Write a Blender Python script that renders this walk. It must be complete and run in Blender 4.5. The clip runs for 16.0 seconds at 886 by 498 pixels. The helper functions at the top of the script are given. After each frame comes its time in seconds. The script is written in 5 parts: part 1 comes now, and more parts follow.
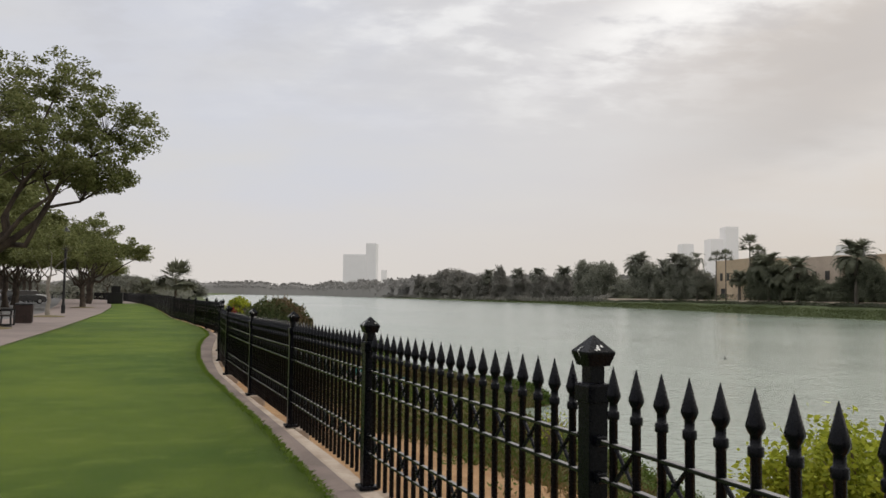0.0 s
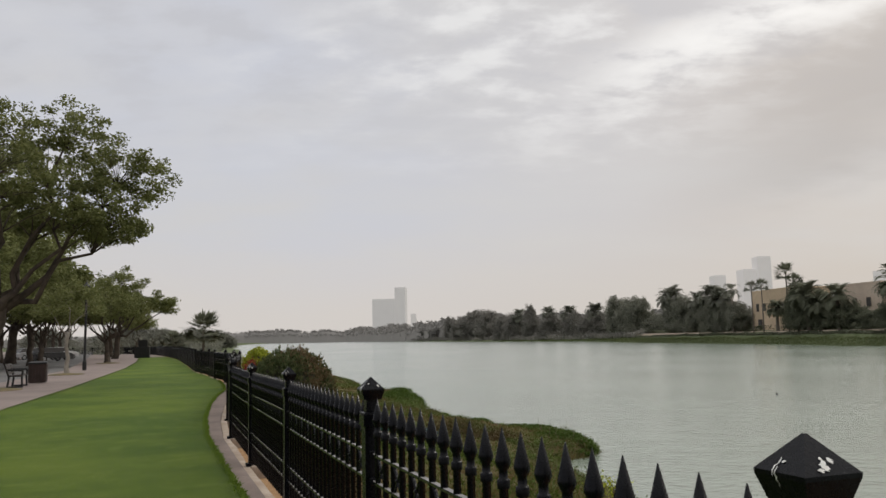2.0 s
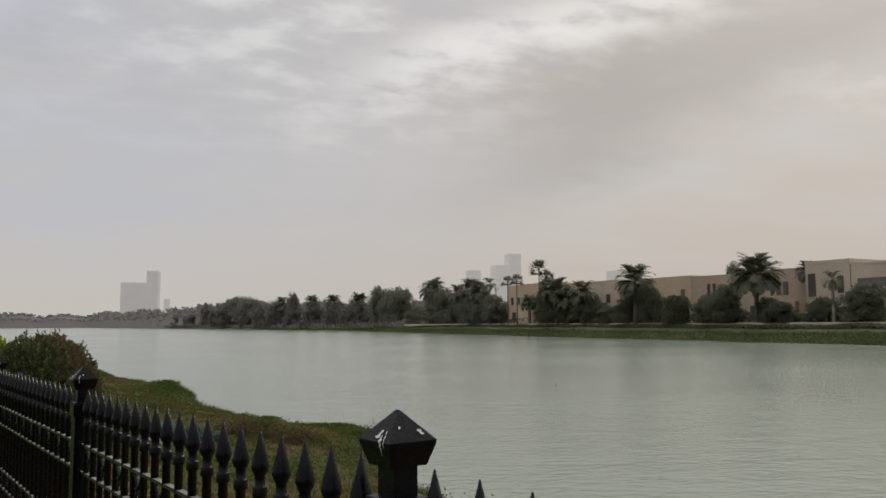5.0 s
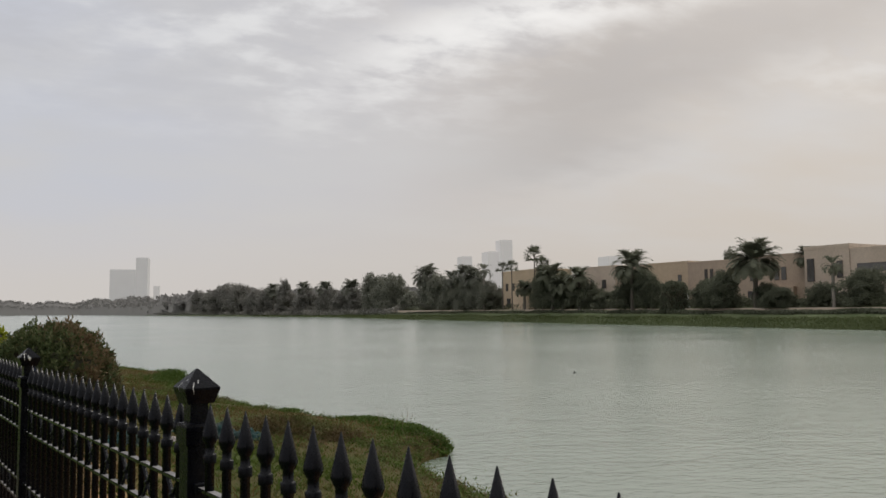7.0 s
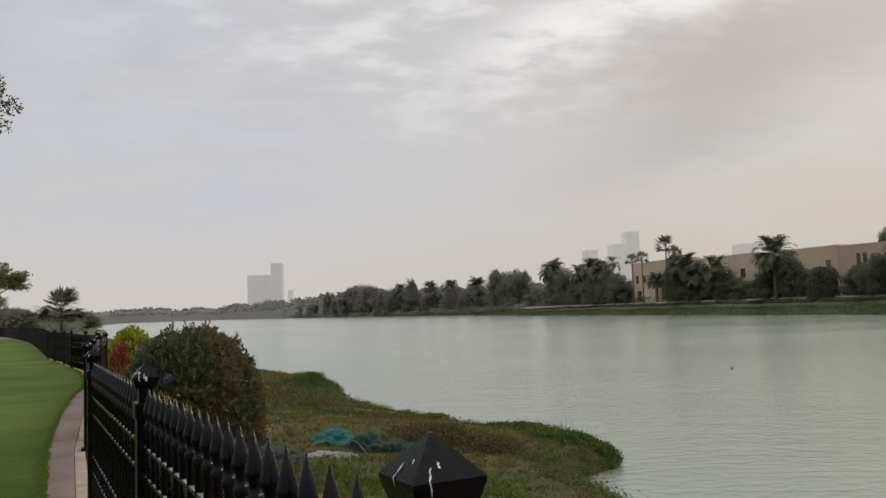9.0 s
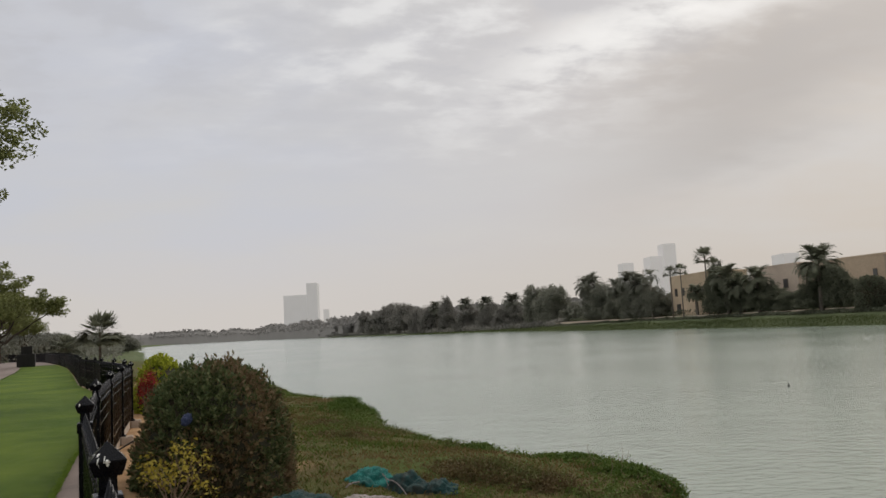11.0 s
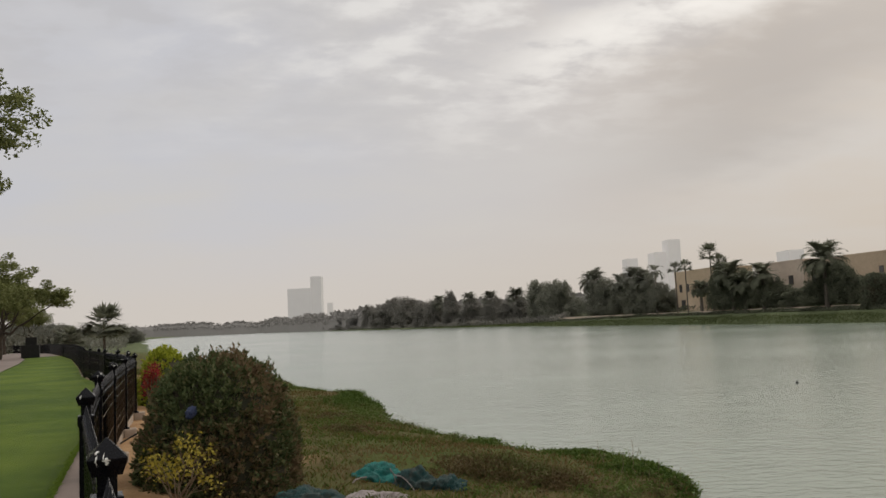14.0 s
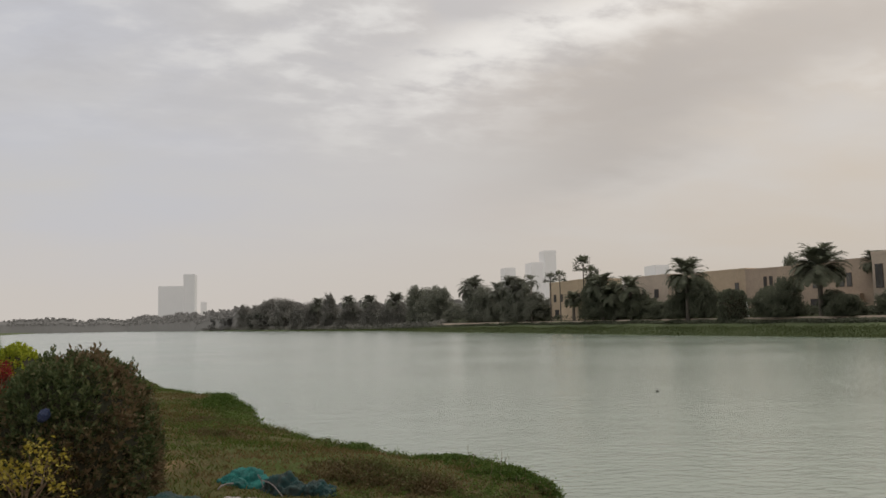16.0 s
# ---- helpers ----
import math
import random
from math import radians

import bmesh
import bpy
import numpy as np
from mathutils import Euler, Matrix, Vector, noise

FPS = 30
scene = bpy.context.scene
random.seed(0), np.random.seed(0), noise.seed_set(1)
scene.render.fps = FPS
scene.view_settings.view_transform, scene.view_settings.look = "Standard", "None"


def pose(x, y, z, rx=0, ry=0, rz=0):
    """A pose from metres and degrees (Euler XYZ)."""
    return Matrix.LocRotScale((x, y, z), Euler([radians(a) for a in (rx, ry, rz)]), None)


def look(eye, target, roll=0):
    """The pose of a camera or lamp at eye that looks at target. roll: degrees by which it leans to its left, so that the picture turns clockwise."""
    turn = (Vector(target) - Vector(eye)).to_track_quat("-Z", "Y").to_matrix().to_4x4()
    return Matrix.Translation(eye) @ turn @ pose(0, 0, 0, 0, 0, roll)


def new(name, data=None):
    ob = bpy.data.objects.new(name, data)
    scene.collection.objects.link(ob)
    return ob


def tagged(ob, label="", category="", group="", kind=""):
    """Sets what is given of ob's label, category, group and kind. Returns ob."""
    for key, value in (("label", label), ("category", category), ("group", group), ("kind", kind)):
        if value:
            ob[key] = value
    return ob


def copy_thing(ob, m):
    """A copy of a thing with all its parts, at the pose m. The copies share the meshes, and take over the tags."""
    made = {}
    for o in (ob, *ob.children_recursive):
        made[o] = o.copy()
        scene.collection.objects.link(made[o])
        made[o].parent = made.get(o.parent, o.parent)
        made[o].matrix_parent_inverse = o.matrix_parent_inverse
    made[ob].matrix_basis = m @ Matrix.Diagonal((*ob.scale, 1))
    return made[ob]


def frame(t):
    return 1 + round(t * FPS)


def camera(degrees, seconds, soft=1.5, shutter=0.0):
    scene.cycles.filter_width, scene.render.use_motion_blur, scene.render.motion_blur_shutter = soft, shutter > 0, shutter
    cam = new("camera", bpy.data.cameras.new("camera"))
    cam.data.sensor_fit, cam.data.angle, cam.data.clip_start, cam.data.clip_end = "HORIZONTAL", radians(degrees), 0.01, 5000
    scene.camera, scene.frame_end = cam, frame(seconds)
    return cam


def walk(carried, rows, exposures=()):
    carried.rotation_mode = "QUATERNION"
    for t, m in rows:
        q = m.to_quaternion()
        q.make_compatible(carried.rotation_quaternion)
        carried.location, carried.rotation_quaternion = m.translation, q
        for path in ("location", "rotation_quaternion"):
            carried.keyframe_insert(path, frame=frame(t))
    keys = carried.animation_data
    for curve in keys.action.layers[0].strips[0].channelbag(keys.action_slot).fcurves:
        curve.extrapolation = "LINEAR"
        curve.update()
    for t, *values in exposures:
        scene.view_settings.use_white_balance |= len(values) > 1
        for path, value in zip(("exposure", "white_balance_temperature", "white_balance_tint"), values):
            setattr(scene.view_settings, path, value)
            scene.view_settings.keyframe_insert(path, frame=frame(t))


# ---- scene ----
cam = camera(58.3, 16.0)
PATH = [
    (0, (0.609, 0.487, 1.471), (0.563, 2.483, 1.588), 0.86),
    (0.5, (0.718, 0.865, 1.471), (0.55, 2.852, 1.614), 0.43),
    (1, (0.732, 1.314, 1.493), (0.556, 3.298, 1.68), -1.54),
    (1.5, (0.701, 1.791, 1.5), (0.502, 3.77, 1.71), -0.35),
    (2, (0.587, 2.206, 1.506), (0.472, 4.19, 1.728), -1.25),
    (2.5, (0.428, 2.646, 1.489), (0.396, 4.633, 1.713), -0.31),
    (3, (0.274, 3.043, 1.465), (0.427, 5.027, 1.661), 0.76),
    (3.5, (0.113, 3.471, 1.508), (0.46, 5.43, 1.716), -0.16),
    (4, (-0.035, 3.939, 1.532), (0.363, 5.883, 1.777), -0.0),
    (4.5, (-0.212, 4.375, 1.507), (0.242, 6.311, 1.722), -0.23),
    (7, (-1.139, 6.523, 1.471), (-0.645, 8.455, 1.624), -0.46),
    (7.5, (-1.245, 6.953, 1.45), (-0.67, 8.864, 1.587), -1.98),
    (8, (-1.312, 7.438, 1.438), (-0.826, 9.374, 1.564), -3.49),
    (8.5, (-1.355, 7.851, 1.436), (-1.007, 9.816, 1.568), -4.6),
    (9, (-1.375, 8.25, 1.46), (-1.185, 10.235, 1.612), -2.06),
    (11.5, (-1.403, 9.52, 1.596), (-1.341, 11.505, 1.835), -3.53),
    (12, (-1.418, 9.613, 1.591), (-1.436, 11.589, 1.904), -2.73),
    (12.5, (-1.446, 9.673, 1.585), (-1.412, 11.659, 1.819), -2.37),
    (13, (-1.442, 9.669, 1.585), (-1.283, 11.654, 1.77), -3.32),
    (13.5, (-1.457, 9.632, 1.576), (-1.295, 11.618, 1.75), -3.64),
    (14, (-1.475, 9.631, 1.575), (-1.379, 11.62, 1.759), -2.68),
    (14.5, (-1.456, 9.58, 1.578), (-1.329, 11.568, 1.754), -2.36),
    (15, (-1.439, 9.582, 1.578), (-1.195, 11.56, 1.752), -2.13),
    (15.5, (-1.441, 9.591, 1.583), (-1.109, 11.556, 1.76), -1.15),
    (16, (-1.443, 9.602, 1.59), (-1.052, 11.555, 1.775), -1.19),
]
walk(cam, [(t, look(e, g, r)) for t, e, g, r in PATH],
     ((0, 0.24, 6500, 10), (0.5, 0.3, 6500, 10), (1.5, 0.19, 6500, 10), (3, 0.05, 6500, 10), (3.5, 0, 6500, 10), (4, -0.11, 6520, 10), (4.5, -0.12, 6550, 10), (7, 0.03, 6450, 10), (8.5, 0.08, 6450, 10), (9, 0.06, 6500, 10), (11.5, 0.06, 6520, 10), (12, -0.1, 6600, 10), (12.5, 0, 6680, 10), (13, 0.05, 6760, 10), (16, -0.04, 6680, 10)))

# ---- world, sun ----
SUN_AZ, SUN_EL = 42.0, 42.0          # degrees clockwise from +y, and above the horizon
SUN_DIR = Vector((math.sin(radians(SUN_AZ)) * math.cos(radians(SUN_EL)), math.cos(radians(SUN_AZ)) * math.cos(radians(SUN_EL)), math.sin(radians(SUN_EL))))
lamp = bpy.data.lights.new("sun", "SUN")
lamp.energy, lamp.angle, lamp.color = 0.9, radians(14), (1.0, 0.94, 0.86)
new("sun", lamp).matrix_world = look(SUN_DIR * 100, (0, 0, 0))


class Nodes:
    """Small builder for node trees."""
    def __init__(self, tree):
        self.t = tree
        tree.nodes.clear()

    def add(self, kind, values=(), **props):
        n = self.t.nodes.new(kind)
        for k, v in props.items():
            setattr(n, k, v)
        for k, v in dict(values).items():
            if isinstance(v, bpy.types.NodeSocket):
                self.t.links.new(v, n.inputs[k])
            else:
                n.inputs[k].default_value = v
        return n

    def math(self, op, a, b=0.0, c=0.0, clamp=False):
        return self.add("ShaderNodeMath", {0: a, 1: b, 2: c}, operation=op, use_clamp=clamp).outputs[0]

    def mix(self, f, a, b, blend="MIX"):
        n = self.add("ShaderNodeMix", {0: f, 6: a, 7: b}, data_type="RGBA", blend_type=blend)
        return n.outputs[2]

    def step(self, v, lo, hi, a=0.0, b=1.0):
        n = self.add("ShaderNodeMapRange", {0: v, 1: lo, 2: hi, 3: a, 4: b}, interpolation_type="SMOOTHSTEP")
        return n.outputs[0]

    def noise(self, vec, scale, detail=4.0, rough=0.55, dist=0.0):
        return self.add("ShaderNodeTexNoise", {"Vector": vec, "Scale": scale, "Detail": detail, "Roughness": rough, "Distortion": dist}).outputs[0]


def rgb(r, g, b):
    return (r, g, b, 1.0)


def build_world():
    world = bpy.data.worlds.new("hazy_sky")
    scene.world = world
    world.use_nodes = True
    n = Nodes(world.node_tree)
    way = n.add("ShaderNodeTexCoord").outputs["Generated"]
    sep = n.add("ShaderNodeSeparateXYZ", {0: way})
    x, y, z = sep.outputs
    zc = n.math("MAXIMUM", z, 0.0)
    flat = n.math("ADD", zc, 0.22)
    px, py = n.math("DIVIDE", x, flat), n.math("DIVIDE", y, flat)
    plane = n.add("ShaderNodeCombineXYZ", {0: px, 1: py, 2: 0.0}).outputs[0]
    streak = n.add("ShaderNodeMapping", {0: plane, 1: (0.35, 0.1, 0), 2: (0, 0, radians(-16)), 3: (1.0, 1.45, 1)}).outputs[0]
    right = n.step(n.math("SUBTRACT", n.math("MULTIPLY", x, 0.86), n.math("MULTIPLY", y, 0.10)), -0.35, 0.45)
    base = n.mix(right, rgb(0.555, 0.57, 0.625), rgb(0.575, 0.522, 0.468))
    veil = n.noise(streak, 1.5, 4.0, 0.5, 0.1)
    base = n.mix(n.step(veil, 0.25, 0.85), base, rgb(0.59, 0.58, 0.575))
    puffs = n.noise(streak, 5.6, 6.0, 0.55, 0.1)
    big = n.noise(streak, 1.7, 3.0, 0.5, 0.1)
    # slanting streamer of bright cloud climbing towards the sun, and the thick grey bank under it
    bx = n.math("DIVIDE", x, n.math("MAXIMUM", y, 0.05))
    bz = n.math("DIVIDE", z, n.math("MAXIMUM", y, 0.05))
    wave = n.math("MULTIPLY", n.math("SUBTRACT", n.math("ADD", veil, n.math("MULTIPLY", puffs, 0.5)), 0.75), 0.13)
    beam_at = n.math("ADD", n.math("SUBTRACT", bz, n.math("MULTIPLY", bx, 0.36)), wave)
    bank_at = n.math("ADD", n.math("SUBTRACT", bz, n.math("MULTIPLY", bx, 0.45)), wave)
    high = n.step(z, 0.16, 0.36)
    lumps = n.math("MULTIPLY_ADD", n.math("SUBTRACT", big, 0.5), 0.75, puffs)
    sunward = n.step(n.math("MULTIPLY_ADD", n.math("SUBTRACT", big, 0.5), 0.8, bx), -0.42, 0.10, 0.12, 1.0)
    cover = n.math("MULTIPLY", n.step(lumps, 0.46, 0.72), n.math("MULTIPLY", high, sunward))
    beam = n.math("MULTIPLY", n.step(n.math("ABSOLUTE", n.math("SUBTRACT", beam_at, 0.25)), 0.005, 0.085, 1.0, 0.0), n.step(bx, 0.0, 0.3))
    cover = n.math("MAXIMUM", cover, n.math("MULTIPLY", beam, n.step(puffs, 0.30, 0.52)))
    shade = n.math("MULTIPLY", n.step(lumps, 0.50, 0.30), n.math("MULTIPLY", high, 0.55))
    col = n.mix(shade, base, rgb(0.505, 0.505, 0.53))
    col = n.mix(n.math("MULTIPLY", cover, 0.66), col, rgb(0.83, 0.825, 0.815))
    col = n.mix(n.math("MULTIPLY", beam, n.step(puffs, 0.38, 0.66)), col, rgb(0.84, 0.828, 0.81))
    bank = n.math("MULTIPLY", n.step(n.math("ABSOLUTE", n.math("SUBTRACT", bank_at, 0.085)), 0.02, 0.14, 1.0, 0.0), n.step(bx, 0.16, 0.52))
    col = n.mix(n.math("MULTIPLY", bank, 0.85), col, rgb(0.41, 0.385, 0.37))
    near_sun = n.add("ShaderNodeVectorMath", {0: way, 1: SUN_DIR}, operation="DOT_PRODUCT").outputs["Value"]
    glow = n.math("POWER", n.math("MAXIMUM", near_sun, 0.0), 16.0)
    col = n.mix(n.math("MULTIPLY", glow, 0.32), col, rgb(0.95, 0.90, 0.82))
    col = n.mix(n.step(z, 0.0, 0.17, 1.0, 0.0), col, n.mix(right, rgb(0.63, 0.592, 0.557), rgb(0.58, 0.53, 0.478)))
    col = n.mix(n.step(z, 0.44, 0.75), col, rgb(0.98, 0.97, 0.96))
    over = n.add("ShaderNodeBackground", {0: col, 1: 1.0}).outputs[0]
    sky = n.add("ShaderNodeTexSky", sky_type="NISHITA", sun_disc=False, sun_elevation=radians(SUN_EL), sun_rotation=radians(SUN_AZ), dust_density=6.0)
    clear = n.add("ShaderNodeBackground", {0: sky.outputs[0], 1: 0.08}).outputs[0]
    both = n.add("ShaderNodeMixShader", {0: 0.93, 1: clear, 2: over}).outputs[0]
    n.add("ShaderNodeOutputWorld", {0: both})


build_world()


# ---- materials ----
def material(name, c1, c2, scale=3.0, rough=0.7, bump=0.0, fine=40.0, metal=0.0, vary=0.0, c3=None, spec=0.4, coord="Object", stain=0.5):
    """Two-scale procedural paint: c1 to c2 by a broad pattern, c3 in fine grain, optional variation by piece."""
    m = bpy.data.materials.new(name)
    m.use_nodes = True
    n = Nodes(m.node_tree)
    vec = n.add("ShaderNodeTexCoord").outputs[coord] if coord == "Object" else n.add("ShaderNodeNewGeometry").outputs["Position"]
    broad = n.noise(vec, scale, 5.0, 0.6, 0.4)
    grain = n.noise(vec, fine, 6.0, 0.65)
    col = n.mix(n.step(broad, 0.5 - stain * 0.35, 0.5 + stain * 0.35), rgb(*c1), rgb(*c2))
    if c3:
        col = n.mix(n.step(grain, 0.5, 0.72), col, rgb(*c3))
    else:
        col = n.mix(0.35, col, n.mix(grain, rgb(0.25, 0.25, 0.25), rgb(1, 1, 1)), "OVERLAY")
    if vary:
        r = n.add("ShaderNodeObjectInfo").outputs["Random"]
        col = n.mix(vary, col, n.mix(r, rgb(0.15, 0.15, 0.15), rgb(0.9, 0.9, 0.9)), "OVERLAY")
    rr = n.math("MULTIPLY_ADD", grain, 0.3, rough - 0.15, clamp=True)
    b = n.add("ShaderNodeBsdfPrincipled", {"Base Color": col, "Roughness": rr, "Metallic": metal, "Specular IOR Level": spec})
    if bump:
        h = n.math("ADD", n.math("MULTIPLY", broad, 0.5), grain)
        n.t.links.new(n.add("ShaderNodeBump", {"Height": h, "Strength": min(1.0, bump), "Distance": 0.02}).outputs[0], b.inputs["Normal"])
    n.add("ShaderNodeOutputMaterial", {0: b.outputs[0]})
    return m


def foliage(name, dark, light, dry=None, dry_amount=0.0, through_light=0.25, scale=0.9):
    """Leaves: each leaf takes its own tone, with patches of dry ones."""
    m = bpy.data.materials.new(name)
    m.use_nodes = True
    n = Nodes(m.node_tree)
    geo = n.add("ShaderNodeNewGeometry")
    r = geo.outputs["Random Per Island"]
    patch = n.noise(geo.outputs["Position"], scale, 3.0)
    col = n.mix(n.math("MULTIPLY_ADD", patch, 0.6, n.math("MULTIPLY_ADD", r, 0.8, -0.2), clamp=True), rgb(*dark), rgb(*light))
    if dry:
        f = n.step(n.math("MULTIPLY_ADD", r, 0.25, patch), 0.78 - dry_amount * 0.4, 0.98 - dry_amount * 0.4)
        col = n.mix(f, col, rgb(*dry))
    b = n.add("ShaderNodeBsdfPrincipled", {"Base Color": col, "Roughness": 0.7, "Specular IOR Level": 0.18})
    tr = n.add("ShaderNodeBsdfTranslucent", {"Color": col})
    mixed = n.add("ShaderNodeMixShader", {0: through_light, 1: b.outputs[0], 2: tr.outputs[0]})
    n.add("ShaderNodeOutputMaterial", {0: mixed.outputs[0]})
    return m


def water_material():
    m = bpy.data.materials.new("river_water")
    m.use_nodes = True
    n = Nodes(m.node_tree)
    pos = n.add("ShaderNodeNewGeometry").outputs["Position"]
    long = n.add("ShaderNodeMapping", {0: pos, 2: (0, 0, radians(18)), 3: (0.8, 1.2, 1)}).outputs[0]
    small = n.noise(long, 3.4, 4.0, 0.6, 0.5)
    mid = n.noise(long, 0.8, 3.0, 0.5, 0.3)
    calm = n.step(n.noise(pos, 0.035, 3.0), 0.3, 0.7, 0.6, 1.0)
    h = n.math("ADD", n.math("MULTIPLY", small, calm), n.math("MULTIPLY", mid, 0.8))
    bump = n.add("ShaderNodeBump", {"Height": h, "Strength": 0.38, "Distance": 0.09}).outputs[0]
    murk = n.noise(pos, 0.05, 3.0)
    col = n.mix(murk, rgb(0.218, 0.260, 0.212), rgb(0.242, 0.283, 0.232))
    b = n.add("ShaderNodeBsdfPrincipled", {"Base Color": col, "Roughness": n.step(n.noise(long, 0.045, 3.0), 0.3, 0.7, 0.15, 0.20), "IOR": 1.48, "Specular IOR Level": 0.5, "Normal": bump})
    n.add("ShaderNodeOutputMaterial", {0: b.outputs[0]})
    return m


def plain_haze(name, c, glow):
    """Distant things, with the haze put into a pale colour and some emission."""
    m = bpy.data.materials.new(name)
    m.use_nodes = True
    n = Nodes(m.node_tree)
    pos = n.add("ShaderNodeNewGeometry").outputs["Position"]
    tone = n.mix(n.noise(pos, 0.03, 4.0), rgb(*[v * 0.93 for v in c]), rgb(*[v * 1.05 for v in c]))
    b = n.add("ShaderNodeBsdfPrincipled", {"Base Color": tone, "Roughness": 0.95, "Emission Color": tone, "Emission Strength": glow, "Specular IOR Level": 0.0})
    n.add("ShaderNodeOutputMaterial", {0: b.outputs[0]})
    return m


def pale_topped_black():
    """Black gloss paint, blotchy pale grey and rougher on the faces that look up."""
    m = bpy.data.materials.new("black_paint_pale_tops")
    m.use_nodes = True
    n = Nodes(m.node_tree)
    geo = n.add("ShaderNodeNewGeometry")
    up = n.add("ShaderNodeSeparateXYZ", {0: geo.outputs["True Normal"]}).outputs[2]
    blot = n.noise(geo.outputs["Position"], 14.0, 5.0, 0.65)
    pale_top = n.math("MULTIPLY", n.step(up, 0.75, 0.95), n.step(blot, 0.28, 0.6, 0.45, 1.0))
    col = n.mix(pale_top, rgb(0.005, 0.0053, 0.007), rgb(0.26, 0.25, 0.245))
    b = n.add("ShaderNodeBsdfPrincipled", {"Base Color": col, "Roughness": n.math("MULTIPLY_ADD", pale_top, 0.5, 0.2), "Specular IOR Level": 0.5})
    n.add("ShaderNodeOutputMaterial", {0: b.outputs[0]})
    return m


def lawn_material():
    m = bpy.data.materials.new("mown_grass")
    m.use_nodes = True
    n = Nodes(m.node_tree)
    pos = n.add("ShaderNodeNewGeometry").outputs["Position"]
    patch = n.noise(pos, 0.3, 4.0, 0.55, 0.2)
    mid = n.noise(pos, 2.1, 4.0, 0.6)
    fine = n.noise(pos, 55.0, 5.0, 0.75)
    col = n.mix(n.step(patch, 0.36, 0.66), rgb(0.064, 0.112, 0.009), rgb(0.128, 0.178, 0.017))
    col = n.mix(n.math("MULTIPLY", n.step(mid, 0.50, 0.72), 0.45), col, rgb(0.19, 0.24, 0.04))
    col = n.mix(n.math("MULTIPLY", n.step(fine, 0.35, 0.65, 1.0, 0.0), 0.45), col, rgb(0.03, 0.07, 0.008))
    b = n.add("ShaderNodeBsdfPrincipled", {"Base Color": col, "Roughness": 0.85, "Specular IOR Level": 0.2})
    h = n.math("ADD", fine, n.math("MULTIPLY", mid, 0.6))
    n.t.links.new(n.add("ShaderNodeBump", {"Height": h, "Strength": 0.9, "Distance": 0.03}).outputs[0], b.inputs["Normal"])
    n.add("ShaderNodeOutputMaterial", {0: b.outputs[0]})
    return m


def ground_material():
    """Bare sand by the fence and dry stubble and soil on the bank."""
    m = bpy.data.materials.new("bank_soil")
    m.use_nodes = True
    n = Nodes(m.node_tree)
    pos = n.add("ShaderNodeNewGeometry").outputs["Position"]
    z = n.add("ShaderNodeSeparateXYZ", {0: pos}).outputs[2]
    patch = n.noise(pos, 0.45, 5.0, 0.6, 0.5)
    mid = n.noise(pos, 2.2, 5.0, 0.6)
    fine = n.noise(pos, 30.0, 6.0, 0.7)
    soil = n.mix(n.step(mid, 0.3, 0.7), rgb(0.33, 0.195, 0.100), rgb(0.44, 0.280, 0.150))
    green = n.mix(n.step(patch, 0.36, 0.62), rgb(0.064, 0.088, 0.018), rgb(0.100, 0.080, 0.032))
    grown = n.step(n.math("MULTIPLY_ADD", n.math("SUBTRACT", patch, 0.5), 0.25, n.math("ADD", z, n.step(n.add("ShaderNodeSeparateXYZ", {0: pos}).outputs[1], 10.0, 12.5, 0.5, 0.0))), -0.34, -0.50)
    where = n.add("ShaderNodeSeparateXYZ", {0: pos})
    far_green = n.math("MAXIMUM", n.step(where.outputs[0], 40.0, 45.0), n.step(where.outputs[1], 135.0, 170.0))
    col = n.mix(n.math("MAXIMUM", grown, far_green), soil, green)
    col = n.mix(far_green, col, n.mix(n.step(patch, 0.36, 0.62), rgb(0.085, 0.108, 0.048), rgb(0.115, 0.135, 0.068)))
    col = n.mix(n.math("MULTIPLY", n.step(fine, 0.45, 0.7), 0.5), col, n.mix(0.5, col, rgb(0.03, 0.035, 0.01)))
    b = n.add("ShaderNodeBsdfPrincipled", {"Base Color": col, "Roughness": 0.95, "Specular IOR Level": 0.15})
    n.t.links.new(n.add("ShaderNodeBump", {"Height": n.math("ADD", fine, n.math("MULTIPLY", mid, 2.0)), "Strength": 0.8, "Distance": 0.04}).outputs[0], b.inputs["Normal"])
    n.add("ShaderNodeOutputMaterial", {0: b.outputs[0]})
    return m


